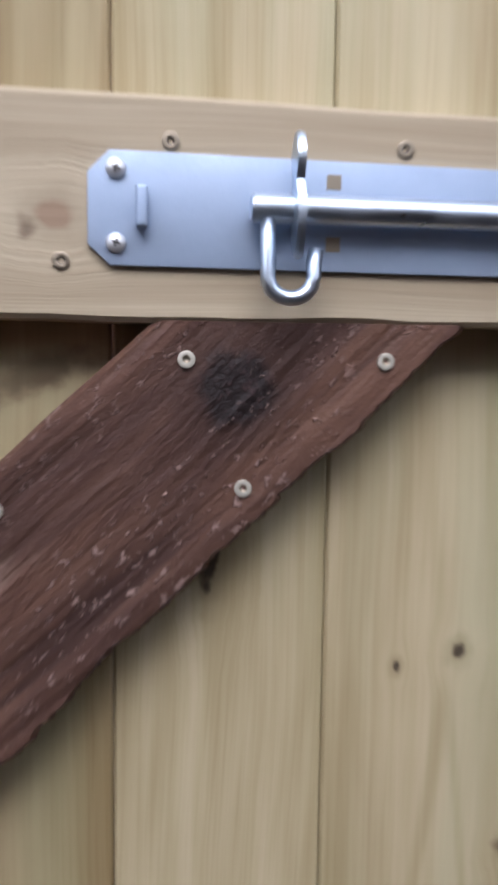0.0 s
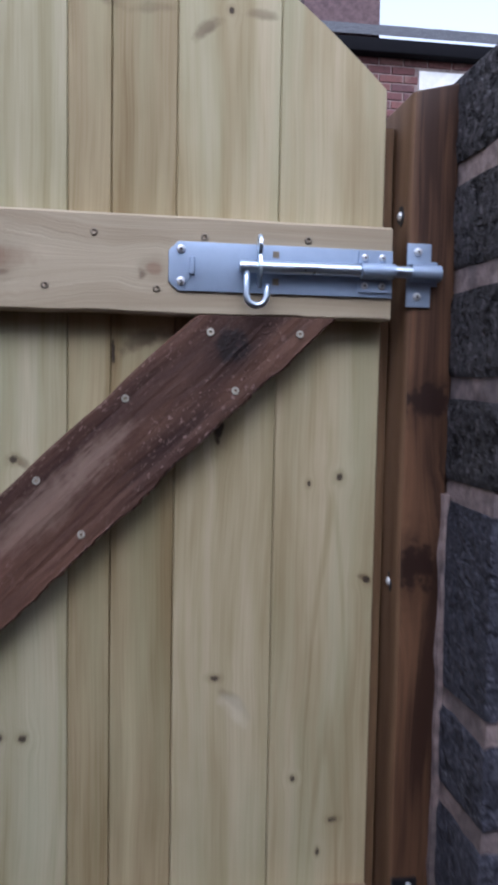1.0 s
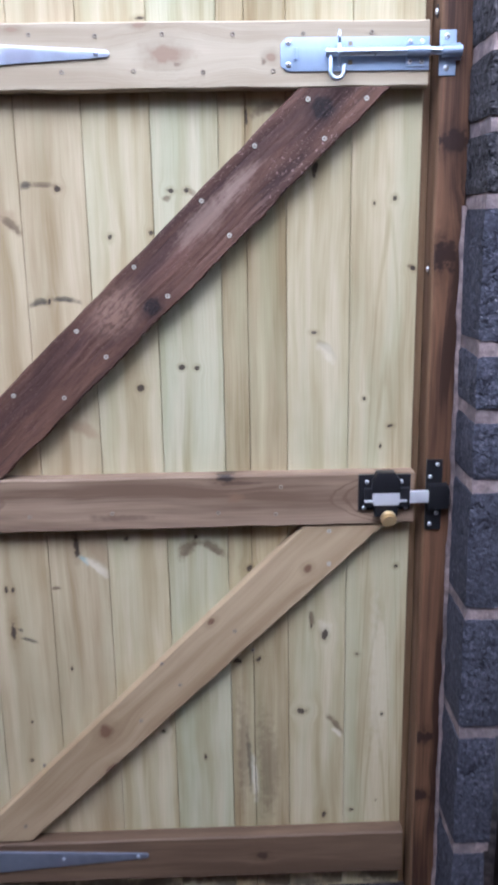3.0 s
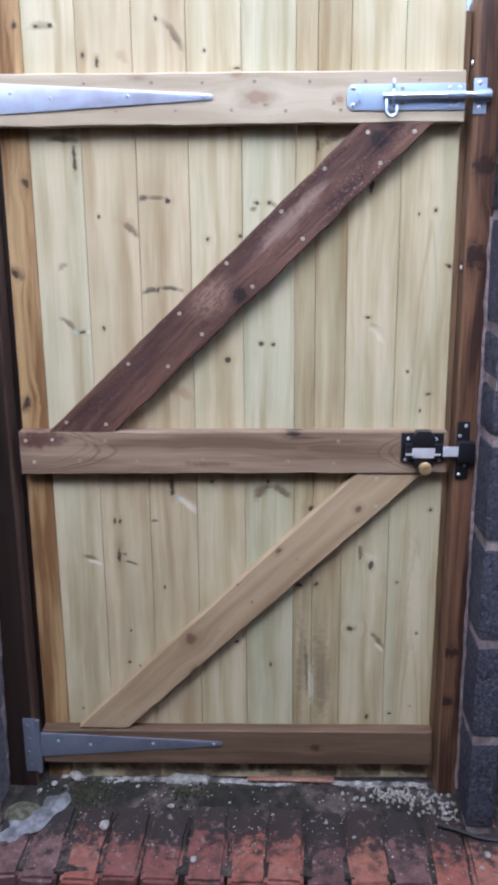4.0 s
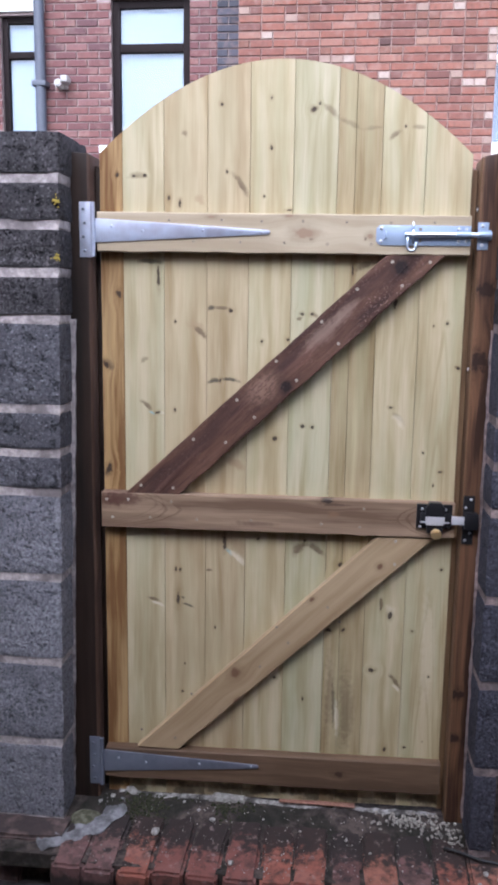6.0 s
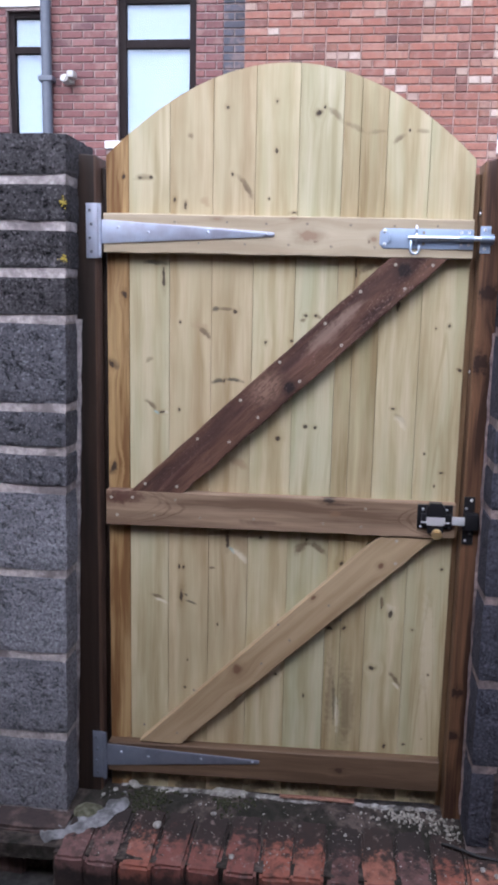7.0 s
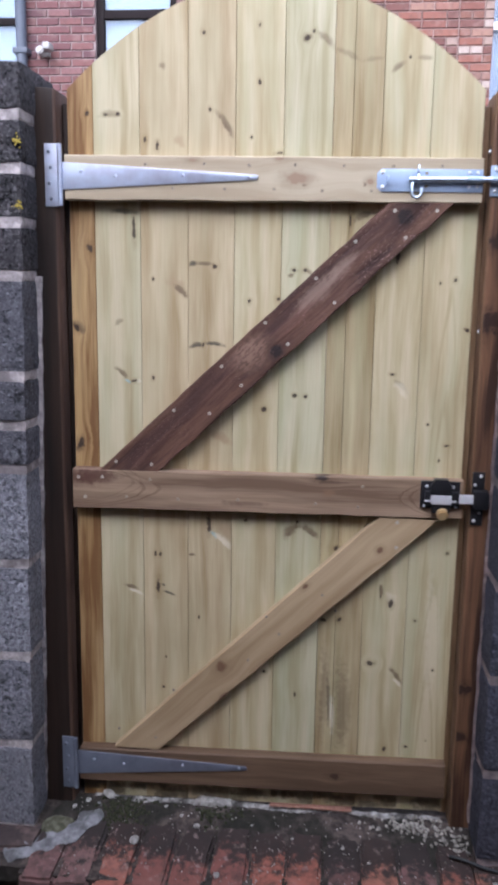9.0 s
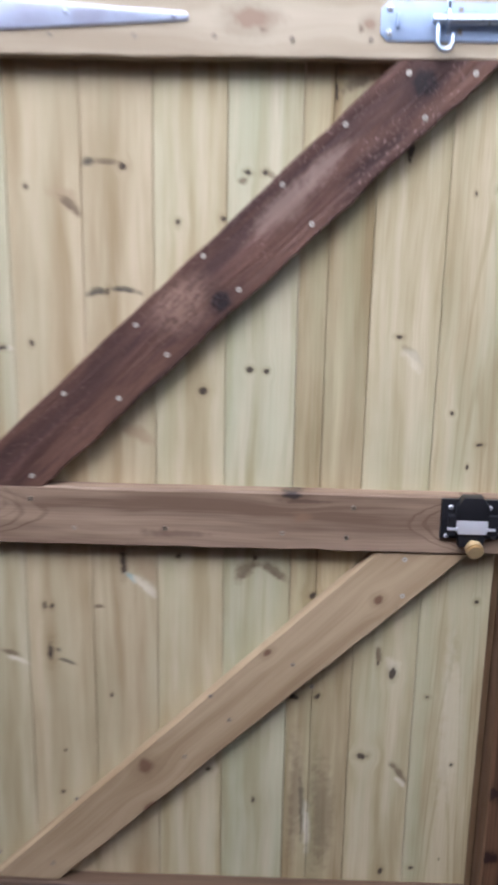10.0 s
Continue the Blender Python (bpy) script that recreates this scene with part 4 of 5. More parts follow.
def eye_plate():
    pts = []
    for k in range(28):
        a = 2 * math.pi * k / 28
        lobe = 1.0 - 0.55 * math.exp(-((math.sin(a) - 0.22) / 0.22) ** 2)
        pts.append((-0.0465 + 0.0105 * math.cos(a) * lobe, 1.5140 + 0.0255 * math.sin(a)))
    bm = bmesh.new()
    left = [bm.verts.new((0.7635, y, z)) for y, z in pts]
    right = [bm.verts.new((0.7670, y, z)) for y, z in pts]
    bm.faces.new(left), bm.faces.new(right[::-1])
    for i in range(28):
        j = (i + 1) % 28
        bm.faces.new((left[i], left[j], right[j], right[i]))
    bmesh.ops.recalc_face_normals(bm, faces=bm.faces[:])
    bmesh.ops.bevel(bm, geom=[e for e in bm.edges if abs(e.verts[0].co.x - e.verts[1].co.x) < 1e-6], offset=0.0008, segments=2, affect="EDGES")
    return smooth(bm)


part("eye_plate", eye_plate(), ZINC_ROD, bolt, "upright padlock eye plate")
hook = [(0.7535, -0.0425, 1.5060), (0.7530, -0.0450, 1.4960), (0.7530, -0.0465, 1.4860)] + [(0.7625 - 0.0095 * math.cos(a), -0.0470, 1.4810 - 0.0085 * math.sin(a)) for a in (math.pi * k / 12 for k in range(13))] + [(0.7722, -0.0460, 1.4870), (0.7735, -0.0445, 1.4925)]
part("hook", tube(hook, 0.0032), ZINC_ROD, bolt, "bent wire handle loop")
part("staple", box(0.6995, 0.7045, -0.0395, -0.0325, 1.5005, 1.5175, 0.0016, 3), ZINC, bolt, "small raised staple")


def saddle(x0, x1, r, z, y_base, half, t=0.0022):
    """A strap bent over a rod, with a flat wing above and below."""
    arc = [(y_base - 0.0085 - r * math.sin(a), z - r * math.cos(a)) for a in (math.pi * k / 12 for k in range(13))]
    prof = [(y_base, z - half), (y_base, z - r - 0.001), *arc, (y_base, z + r + 0.001), (y_base, z + half)]
    bm, rows = bmesh.new(), []
    for x in (x0, x1):
        rows.append(([bm.verts.new((x, y - t, zz)) for y, zz in prof], [bm.verts.new((x, y, zz)) for y, zz in prof]))
    (fa, ba), (fb, bb) = rows
    for k in range(len(prof) - 1):
        bm.faces.new((fa[k], fb[k], fb[k + 1], fa[k + 1]))
        bm.faces.new((ba[k + 1], bb[k + 1], bb[k], ba[k]))
        bm.faces.new((fa[k + 1], ba[k + 1], ba[k], fa[k]))
        bm.faces.new((fb[k], bb[k], bb[k + 1], fb[k + 1]))
    bm.faces.new((fa[0], ba[0], bb[0], fb[0])), bm.faces.new((fa[-1], fb[-1], bb[-1], ba[-1]))
    bmesh.ops.recalc_face_normals(bm, faces=bm.faces[:])
    return smooth(bm, 50)


part("rod_guide", saddle(0.8650, 0.8985, 0.0070, 1.5093, -0.0331, 0.0200), ZINC, bolt, "bent zinc strap over the rod")
for x, z in ((0.6915, 1.5245), (0.6915, 1.4945)):
    piece("screw", PAN, plate, pose(x, -0.0330, z, 0, 20, 0))
for x, z, me in ((0.871, 1.5228, SMALL_PAN), (0.8885, 1.5228, SMALL_PAN), (0.871, 1.4955, SMALL_PAN), (0.8885, 1.4955, SMALL_PAN)):
    piece("screw", me, plate, pose(x, -0.0352, z, 0, random.uniform(0, 90), 0))

keep = thing("bolt_keep", (0.928, -0.031, 1.477), "zinc-plated bolt keep screwed to the brown post", "bolt keep")
bm = saddle(0.9165, 0.9460, 0.0078, 1.5093, -0.0302, 0.0120)
part("socket", bm, ZINC, keep, "rounded zinc socket")
wing = part("plate", prism(((0.9150, 1.4765), (0.9395, 1.4765), (0.9395, 1.5390), (0.9150, 1.5390)), -0.0328, -0.0301, 0.0005), ZINC, keep)
for z in (1.5305, 1.4868):
    piece("screw", PAN, wing, pose(0.9255, -0.0327, z, 0, random.uniform(0, 90), 0))

# ---------------------------------------------------------------- black rim latch and its strike
latch = thing("rim_latch", (0.849, -0.031, 0.797), "black iron gate latch with steel bolt and brass knob", "latch")
body = part("case", merge(
    prism(((0.806, 0.7985), (0.8925, 0.7985), (0.8925, 0.8600), (0.806, 0.8600)), -0.0365, -0.0302, 0.002),
    prism(((0.826, 0.8310), (0.874, 0.8310), (0.874, 0.8520), (0.864, 0.8665), (0.836, 0.8665), (0.826, 0.8520)), -0.0500, -0.0300, 0.003),
    prism(((0.833, 0.7880), (0.869, 0.7880), (0.873, 0.8120), (0.829, 0.8120)), -0.0460, -0.0300, 0.003),
    prism(((0.815, 0.8065), (0.827, 0.8065), (0.827, 0.8380), (0.815, 0.8380)), -0.0470, -0.0300, 0.002),
    prism(((0.874, 0.8065), (0.890, 0.8065), (0.890, 0.8380), (0.874, 0.8380)), -0.0470, -0.0300, 0.002)), BLACK, latch, "black japanned latch case")
part("slide_bolt", merge(box(0.829, 0.872, -0.0490, -0.0350, 0.8095, 0.8335, 0.0015), box(0.822, 0.924, -0.0450, -0.0360, 0.8120, 0.8320, 0.001), box(0.814, 0.885, -0.0480, -0.0440, 0.8150, 0.8195, 0.0006)), LATCH_STEEL, latch, "bare steel sliding bolt")
part("knob", merge(rod((0.8525, -0.0440, 0.7945), (0.8525, -0.0560, 0.7925), 0.0060, 18), rod((0.8525, -0.0545, 0.7928), (0.8525, -0.0700, 0.7895), 0.0130, 28, 0.003)), BRASS, latch, "round brass knob")
for x, z in ((0.8190, 0.8480), (0.8765, 0.8480), (0.8150, 0.8030), (0.8850, 0.8030)):
    piece("screw", SMALL_PAN, body, pose(x, -0.0365, z, 0, random.uniform(0, 90), 0))
strike = thing("latch_strike", (0.934, -0.031, 0.761), "black iron strike box screwed to the brown post", "strike")
strike_plate = part("plate", prism(((0.9185, 0.7610), (0.9455, 0.7610), (0.9455, 0.8835), (0.9185, 0.8835)), -0.0345, -0.0300, 0.0012), BLACK, strike)
part("staple_box", prism(((0.9215, 0.8010), (0.9530, 0.8010), (0.9560, 0.8080), (0.9560, 0.8360), (0.9530, 0.8430), (0.9215, 0.8430)), -0.0500, -0.0310, 0.004), BLACK, strike)
for x, z in ((0.9365, 0.8755), (0.9250, 0.8545), (0.9375, 0.7905), (0.9265, 0.7715)):
    piece("screw", SMALL_PAN, strike_plate, pose(x, -0.0343, z, 0, random.uniform(0, 90), 0))

bm = lathe([(0.0042, 0.0), (0.0042, -0.0011), (0.0036, -0.0021), (0.0021, -0.0029), (0.0, -0.0031)])
n0 = len(bm.faces)
merge(bm, lumpy(lathe([(0.0095, 0.0006), (0.0090, -0.0006), (0.0, -0.0007)]), 0.0016, 160.0, 3.0))
bm.faces.ensure_lookup_table()
for f in bm.faces[n0:]:
    f.material_index = 1
DEEP = shared("screw_on_dark_disc", bm, [SCREW, RECESS_SHADE])
# two bright screws on the post's inner edge; dark discs for shaded hollows
for x, y, z in ((0.9162, -0.004, 1.570), (0.9162, -0.002, 1.193)):
    ob = new("post_screw", DEEP)
    ob.matrix_world = pose(x, y, z, 0, 0, -90) @ Matrix.Scale(1.1, 4)
    WORLD[ob.name] = ob.matrix_world.copy()
    tagged(ob, "bright steel screw set in the latch post edge", "screw", "post edge screws")

# ---------------------------------------------------------------- step and debris
step = thing("brick_step", (0.45, -0.20, -0.15), "worn red brick-on-edge step, dirty and mossy", "step", kind="structure")


def worn_brick(w, d, h, seed, mat):
    bm = bmesh.new()
    bmesh.ops.create_cube(bm, size=1.0, matrix=Matrix.Diagonal((w, d, h, 1)))
    bmesh.ops.bevel(bm, geom=bm.edges[:], offset=0.007, segments=2, affect="EDGES")
    bmesh.ops.subdivide_edges(bm, edges=[e for e in bm.edges if e.calc_length() > 0.05], cuts=4, use_grid_fill=True)
    lumpy(lumpy(bm, 0.005, 28.0, seed), 0.002, 90.0, seed)
    return shared("brick", smooth(bm, 60), [mat])


variants = [worn_brick(0.081, 0.215, 0.105, k * 3.3, STEP_BRICK) for k in range(5)]
for k in range(14):
    x = -0.035 + 0.0865 * k
    piece("brick", variants[k % 5], step, pose(x + random.uniform(-0.003, 0.003), -0.176 + random.uniform(-0.005, 0.005), -0.0785 + random.uniform(-0.004, 0.003), 4 + random.uniform(-2, 2), random.uniform(-2, 2), random.uniform(-2.5, 2.5)))
core = box(-0.08, 1.14, -0.266, -0.09, -0.15, -0.037)
bmesh.ops.subdivide_edges(core, edges=core.edges[:], cuts=20, use_grid_fill=True)
part("joint_dirt", lumpy(core, 0.006, 25.0, 4.0), THRESHOLD, step, "black dirt packed between the bricks")

plinth = thing("brick_plinth", (-0.3, -0.17, -0.15), "sooty brick footing under the block wall", "footing", kind="structure")
foot_brick = [worn_brick(0.215, 0.10, 0.07, k * 2.9 + 40, DARK_BRICK) for k in range(3)]
for k in range(5):
    for row in range(2):
        piece("brick", foot_brick[(k + row) % 3], plinth, pose(-0.175 - 0.225 * k - 0.11 * row, -0.150 - 0.012 * row, -0.058 - 0.075 * row, random.uniform(-2, 2), random.uniform(-1, 1), random.uniform(-1, 1)))
part("mortar", lumpy(box(-1.4, -0.09, -0.185, 0.1, -0.15, -0.028), 0.002, 20.0), THRESHOLD, plinth)

ledge = box(-1.4, -0.068, -0.250, -0.10, -0.075, -0.036)
bmesh.ops.subdivide_edges(ledge, edges=ledge.edges[:], cuts=26, use_grid_fill=True)
part("ledge", smooth(lumpy(lumpy(ledge, 0.007, 16.0), 0.003, 60.0), 80), THRESHOLD, plinth, "dirty concrete ledge along the footing")

# a smear of cement curling round the foot of the hinge post
bm, rows = bmesh.new(), []
for k in range(37):
    u = k / 36
    a, b, c = Vector((-0.135, -0.190, 0)), Vector((0.050, -0.160, 0)), Vector((0.045, -0.006, 0))
    p = a * (1 - u) ** 2 + b * 2 * u * (1 - u) + c * u * u
    way = ((b - a) * (1 - u) + (c - b) * u).normalized()
    side = Vector((-way.y, way.x, 0))
    w = 0.040 + 0.016 * noise.noise((u * 7, 0, 0)) - 0.016 * u
    base = -0.036 + 0.026 * u
    rows.append([bm.verts.new(p + side * w * math.cos(q) + Vector((0, 0, base + 0.006 * math.sin(q)))) for q in (math.pi * j / 12 for j in range(13))])
for p, q in zip(rows, rows[1:]):
    for j in range(12):
        bm.faces.new((p[j], p[j + 1], q[j + 1], q[j]))
solid("cement_smear", smooth(lumpy(lumpy(bm, 0.008, 34.0), 0.003, 110.0), 80), CEMENT, "pale grey cement smear on the threshold", "cement")
bm = bmesh.new()
bmesh.ops.create_icosphere(bm, subdivisions=4, radius=1.0, matrix=Matrix.Translation((-0.035, -0.105, -0.035)) @ Matrix.Diagonal((0.045, 0.038, 0.028, 1)))
solid("mossy_lump", smooth(lumpy(bm, 0.006, 40.0, 2.0), 80), rough_stuff("mossy_mortar", (0.06, 0.06, 0.035), (0.15, 0.145, 0.10), 60.0, bump=0.004), "lump of mossy green mortar by the hinge post", "mortar")


def stone(radius, seed, flat=0.7):
    bm = bmesh.new()
    bmesh.ops.create_icosphere(bm, subdivisions=2, radius=radius)
    for v in bm.verts:
        v.co *= 1.0 + 0.35 * noise.noise(v.co / radius * 0.9 + Vector((seed, 0, 0)))
        v.co.z *= flat
    return bm


PALE_CHIP = [shared("pale_stone", smooth(stone(0.0085, k * 5.3 + 2.0, 0.55), 50), [PALE_STONE]) for k in range(6)]
CHIP = [shared("stone_chip", smooth(stone(0.010, k * 7.1), 50), [CHIPS]) for k in range(6)]
for k in range(250):
    if k < 100:
        x, y = random.gauss(0.925, 0.022), random.gauss(-0.085, 0.030)
    else:
        x, y = random.gauss(0.83, 0.05), random.gauss(-0.030, 0.022)
    if y > -0.004 or x > 0.958 or x < 0.7:
        continue
    size = random.uniform(0.2, 0.58)
    ob = new("stone_chip", CHIP[k % 6])
    ob.matrix_world = pose(x, y, surface(x, y) + 0.004 * size + (0.006 if k < 40 and k % 3 == 0 else 0), *(random.uniform(0, 360) for _ in range(3))) @ Matrix.Scale(size, 4)
    tagged(ob, "cream stone chip lying at the foot of the post", "stone chip", "stone chips")
for x, y, size in ((0.070, -0.010, 1.9), (0.305, -0.085, 1.1), (0.165, -0.150, 1.5), (0.375, -0.235, 0.9), (0.265, -0.06, 0.6), (0.54, -0.10, 0.5), (0.66, -0.12, 0.55), (0.44, -0.07, 0.45), (0.22, -0.03, 0.6), (0.15, -0.02, 0.5), (0.60, -0.25, 0.5), (0.02, -0.03, 0.8), (-0.01, -0.05, 0.7), (0.33, -0.02, 0.6), (0.345, -0.025, 0.5), (0.72, -0.16, 0.5), (1.00, -0.20, 0.9), (1.03, -0.22, 1.0), (1.06, -0.19, 0.8), (0.98, -0.235, 0.6)):
    ob = new("pale_stone", PALE_CHIP[int(size * 10) % 6])
    ob.matrix_world = pose(x, y, max(surface(x, y), -0.025 + 0.07 * (y + 0.176)) + 0.005 * size, 10, 20, size * 400) @ Matrix.Scale(size, 4)
    tagged(ob, "pale stone fragment lying on the threshold", "stone", "loose pale stones")
solid("cement_patch", lumpy(prism(((0.285, -0.002), (0.385, -0.002), (0.38, 0.010), (0.30, 0.013)), -0.022, 0.03, 0.003), 0.003, 50.0), rough_stuff("white_render_lump", (0.20, 0.19, 0.17), (0.48, 0.46, 0.42), 60.0), "flat white cement lump under the gate", "cement")
bm, rows = bmesh.new(), []
for k in range(121):
    x = 0.03 + 0.87 * k / 120
    w = 0.016 + 0.012 * noise.noise((x * 11, 0.4, 2.0)) + 0.006 * noise.noise((x * 50, 0.4, 5.0))
    rows.append([bm.verts.new((x, -w * u + 0.004 * (1 - u), surface(x, -w * u) + 0.004 * math.sin(math.pi * (0.5 + 0.5 * u)) + 0.0015 * noise.noise((x * 90, u * 3, 0)) - 0.002 * u)) for u in (0.0, 0.25, 0.5, 0.75, 1.0)])
for p, q in zip(rows, rows[1:]):
    for j in range(4):
        bm.faces.new((p[j + 1], q[j + 1], q[j], p[j]))
solid("cement_band", smooth(bm, 80), rough_stuff("speckled_cement", (0.16, 0.15, 0.14), (0.55, 0.53, 0.50), 75.0, bump=0.004, third=(0.03, 0.026, 0.022), third_scale=14.0, third_amount=0.85), "thin speckled cement band under the gate", "cement")
solid("tile_sliver", box(0.478, 0.682, -0.011, 0.012, 0.004, 0.0085, 0.0008), TERRACOTTA, "thin salmon-pink tile sliver lying under the gate", "tile sliver")

bm = bmesh.new()
for k in range(420):
    if k < 300:
        x, y = random.gauss(0.115, 0.032), random.gauss(-0.050, 0.028)
    else:
        x, y = random.gauss(0.345, 0.030), random.gauss(-0.045, 0.014)
    if y > -0.006 or y < -0.12:
        continue
    bmesh.ops.create_icosphere(bm, subdivisions=1, radius=random.uniform(0.002, 0.0055), matrix=Matrix.Translation((x, y, surface(x, y) + 0.001)) @ Matrix.Diagonal((1, 1, 0.8, 1)))
solid("moss", bm, MOSS, "dark green moss clumps on the threshold", "moss", kind="stuff")
bm = bmesh.new()
for k in range(420):
    x, y = random.uniform(-0.02, 1.05), random.uniform(-0.27, -0.01)
    bmesh.ops.create_icosphere(bm, subdivisions=1, radius=random.uniform(0.0006, 0.0024), matrix=Matrix.Translation((x, y, max(surface(x, y) + 0.001, -0.026 + 0.07 * (y + 0.176)))))
solid("grit", bm, rough_stuff("grey_grit", (0.14, 0.125, 0.11), (0.46, 0.43, 0.39), 40.0), "scattered pale grit on the step", "grit", kind="stuff")
solid("cable", tube([(0.905 + 0.02 * k + 0.0, -0.128 - 0.006 * k + 0.004 * math.sin(k * 1.1), -0.012 - 0.001 * k) for k in range(20)], 0.0042, 10), CABLE, "thin black cable lying along the step", "cable")

# ---------------------------------------------------------------- timber beside the right wall
solid("fence_post", box(1.085, 1.18, -0.10, 0.0, -0.15, 1.55, 0.006), wood("old_fence_post_wood", (0.20, 0.15, 0.115), (0.085, 0.058, 0.042), seed=51.0), "weathered brown fence post beside the block wall", "post")


# ---------------------------------------------------------------- houses across the lane
HOUSE_Y = 6.62
SLATE = rough_stuff("grey_slate", (0.10, 0.105, 0.12), (0.17, 0.175, 0.195), 8.0, rough=0.6, bump=0.002, rnd=0.4)
HOUSE_BRICK = brick_paint("plum_red_brick", ((0.0, (0.157, 0.063, 0.061)), (0.3, (0.135, 0.055, 0.055)), (0.55, (0.178, 0.074, 0.067)), (0.78, (0.108, 0.048, 0.052)), (0.93, (0.200, 0.095, 0.088))), 30.0, soot=0.35, random_island=True)
STRETCHERS = ((0.0, (0.232, 0.089, 0.061)), (0.24, (0.250, 0.104, 0.072)), (0.46, (0.203, 0.078, 0.056)), (0.66, (0.269, 0.126, 0.091)), (0.84, (0.156, 0.064, 0.050)), (0.97, (0.293, 0.160, 0.115)))
HEADERS = ((0.0, (0.189, 0.081, 0.055)), (0.34, (0.150, 0.063, 0.049)), (0.54, (0.239, 0.127, 0.094)), (0.66, (0.307, 0.209, 0.166)), (0.84, (0.406, 0.315, 0.264)), (0.96, (0.092, 0.044, 0.038)))
SPALLED = brick_paint("red_brick_face", STRETCHERS, 30.0, soot=0.35)
SPALLED_HEADER = brick_paint("spalled_brick_header", HEADERS, 30.0, soot=0.3)
STRETCHER_REST = brick_paint("red_brick_face_rest", STRETCHERS, 30.0, soot=0.35, random_island=True)
HEADER_REST = brick_paint("spalled_brick_header_rest", HEADERS, 30.0, soot=0.3, random_island=True)
BLUE_BRICK = brick_paint("blue_grey_brick", ((0.0, (0.058, 0.057, 0.074)), (0.5, (0.075, 0.070, 0.088)), (0.8, (0.042, 0.042, 0.056))), 30.0, soot=0.3, random_island=True)
HOUSE_JOINT = rough_stuff("house_joint", (0.22, 0.168, 0.16), (0.34, 0.265, 0.25), 30.0)
WHITE_STONE = rough_stuff("white_painted_stone", (0.70, 0.69, 0.67), (0.80, 0.79, 0.77), 12.0, rough=0.7, bump=0.001)
BROWN_FRAME = plain("dark_brown_window_frame", (0.014, 0.009, 0.009), 0.7, gloss=0.15)
WHITE_FRAME = plain("white_plastic_frame", (0.78, 0.78, 0.79), 0.35, vary=0.05)
PALE_BACKING = plain("pale_pane_backing", (0.30, 0.37, 0.43), 0.8, vary=0.03, scale=3.0)
GUTTER = plain("black_gutter", (0.008, 0.008, 0.010), 0.9, gloss=0.1)
PIPE = plain("blue_grey_downpipe", (0.075, 0.085, 0.11), 0.45)
BLUE_BACKING = plain("blue_pane_backing", (0.20, 0.25, 0.33), 0.8, vary=0.1, scale=3.0)
DARK_ROOM = plain("dark_curtain", (0.03, 0.03, 0.045), 0.9)

GLASS, gn, gl, gb = material("window_glass")
gb.inputs["Base Color"].default_value = (0.9, 0.94, 1.0, 1)
gb.inputs["Roughness"].default_value = 0.02
gb.inputs["Transmission Weight"].default_value = 1.0
gb.inputs["IOR"].default_value = 1.45


def brick_field(x0, x1, z0, z1, y, holes=(), headers=0.0):
    """Places of stretcher bricks in running bond, clear of the openings: x, z, width."""
    out, row, z = [], 0, z0
    while z < z1:
        x = x0 + (0.1125 if row % 2 else 0.0) - 0.225
        while x < x1:
            step = 0.1125 if random.random() < headers else 0.225
            a, b = max(x, x0), min(x + step - 0.010, x1)
            spans = [(a, b)]
            for hx0, hx1, hz0, hz1 in holes:
                if z + 0.065 > hz0 and z < hz1:
                    spans = [p for s0, s1 in spans for p in ((s0, min(s1, hx0)), (max(s0, hx1), s1)) if p[1] - p[0] > 0.03]
            out += [((s0 + s1) / 2, z + 0.0325, s1 - s0) for s0, s1 in spans if s1 - s0 > 0.03]
            x += step
        z += 0.075
        row += 1
    return out


def joined_bricks(field, y):
    """Many bricks as one mesh: front, and the four sides back to the joint."""
    verts, faces = [], []
    for x, z, w in field:
        n, jut = len(verts), random.uniform(-0.002, 0.003)
        hw, hh = w / 2, 0.0325
        verts += [(x - hw, y, z - hh), (x + hw, y, z - hh), (x + hw, y, z + hh), (x - hw, y, z + hh)]
        c = 0.005
        verts += [(x - hw + c, y - 0.012 - jut, z - hh + c), (x + hw - c, y - 0.012 - jut, z - hh + c), (x + hw - c, y - 0.012 - jut, z + hh - c), (x - hw + c, y - 0.012 - jut, z + hh - c)]
        faces += [(n + 4, n + 5, n + 6, n + 7)] + [(n + k, n + (k + 1) % 4, n + 4 + (k + 1) % 4, n + 4 + k) for k in range(4)]
    me = bpy.data.meshes.new("bricks")
    me.from_pydata(verts, [], faces)
    return me


def field_part(name, me, mat, parent):
    me.materials.append(mat)
    ob = under(new(name, me), parent)
    return tagged(ob, kind="stuff")


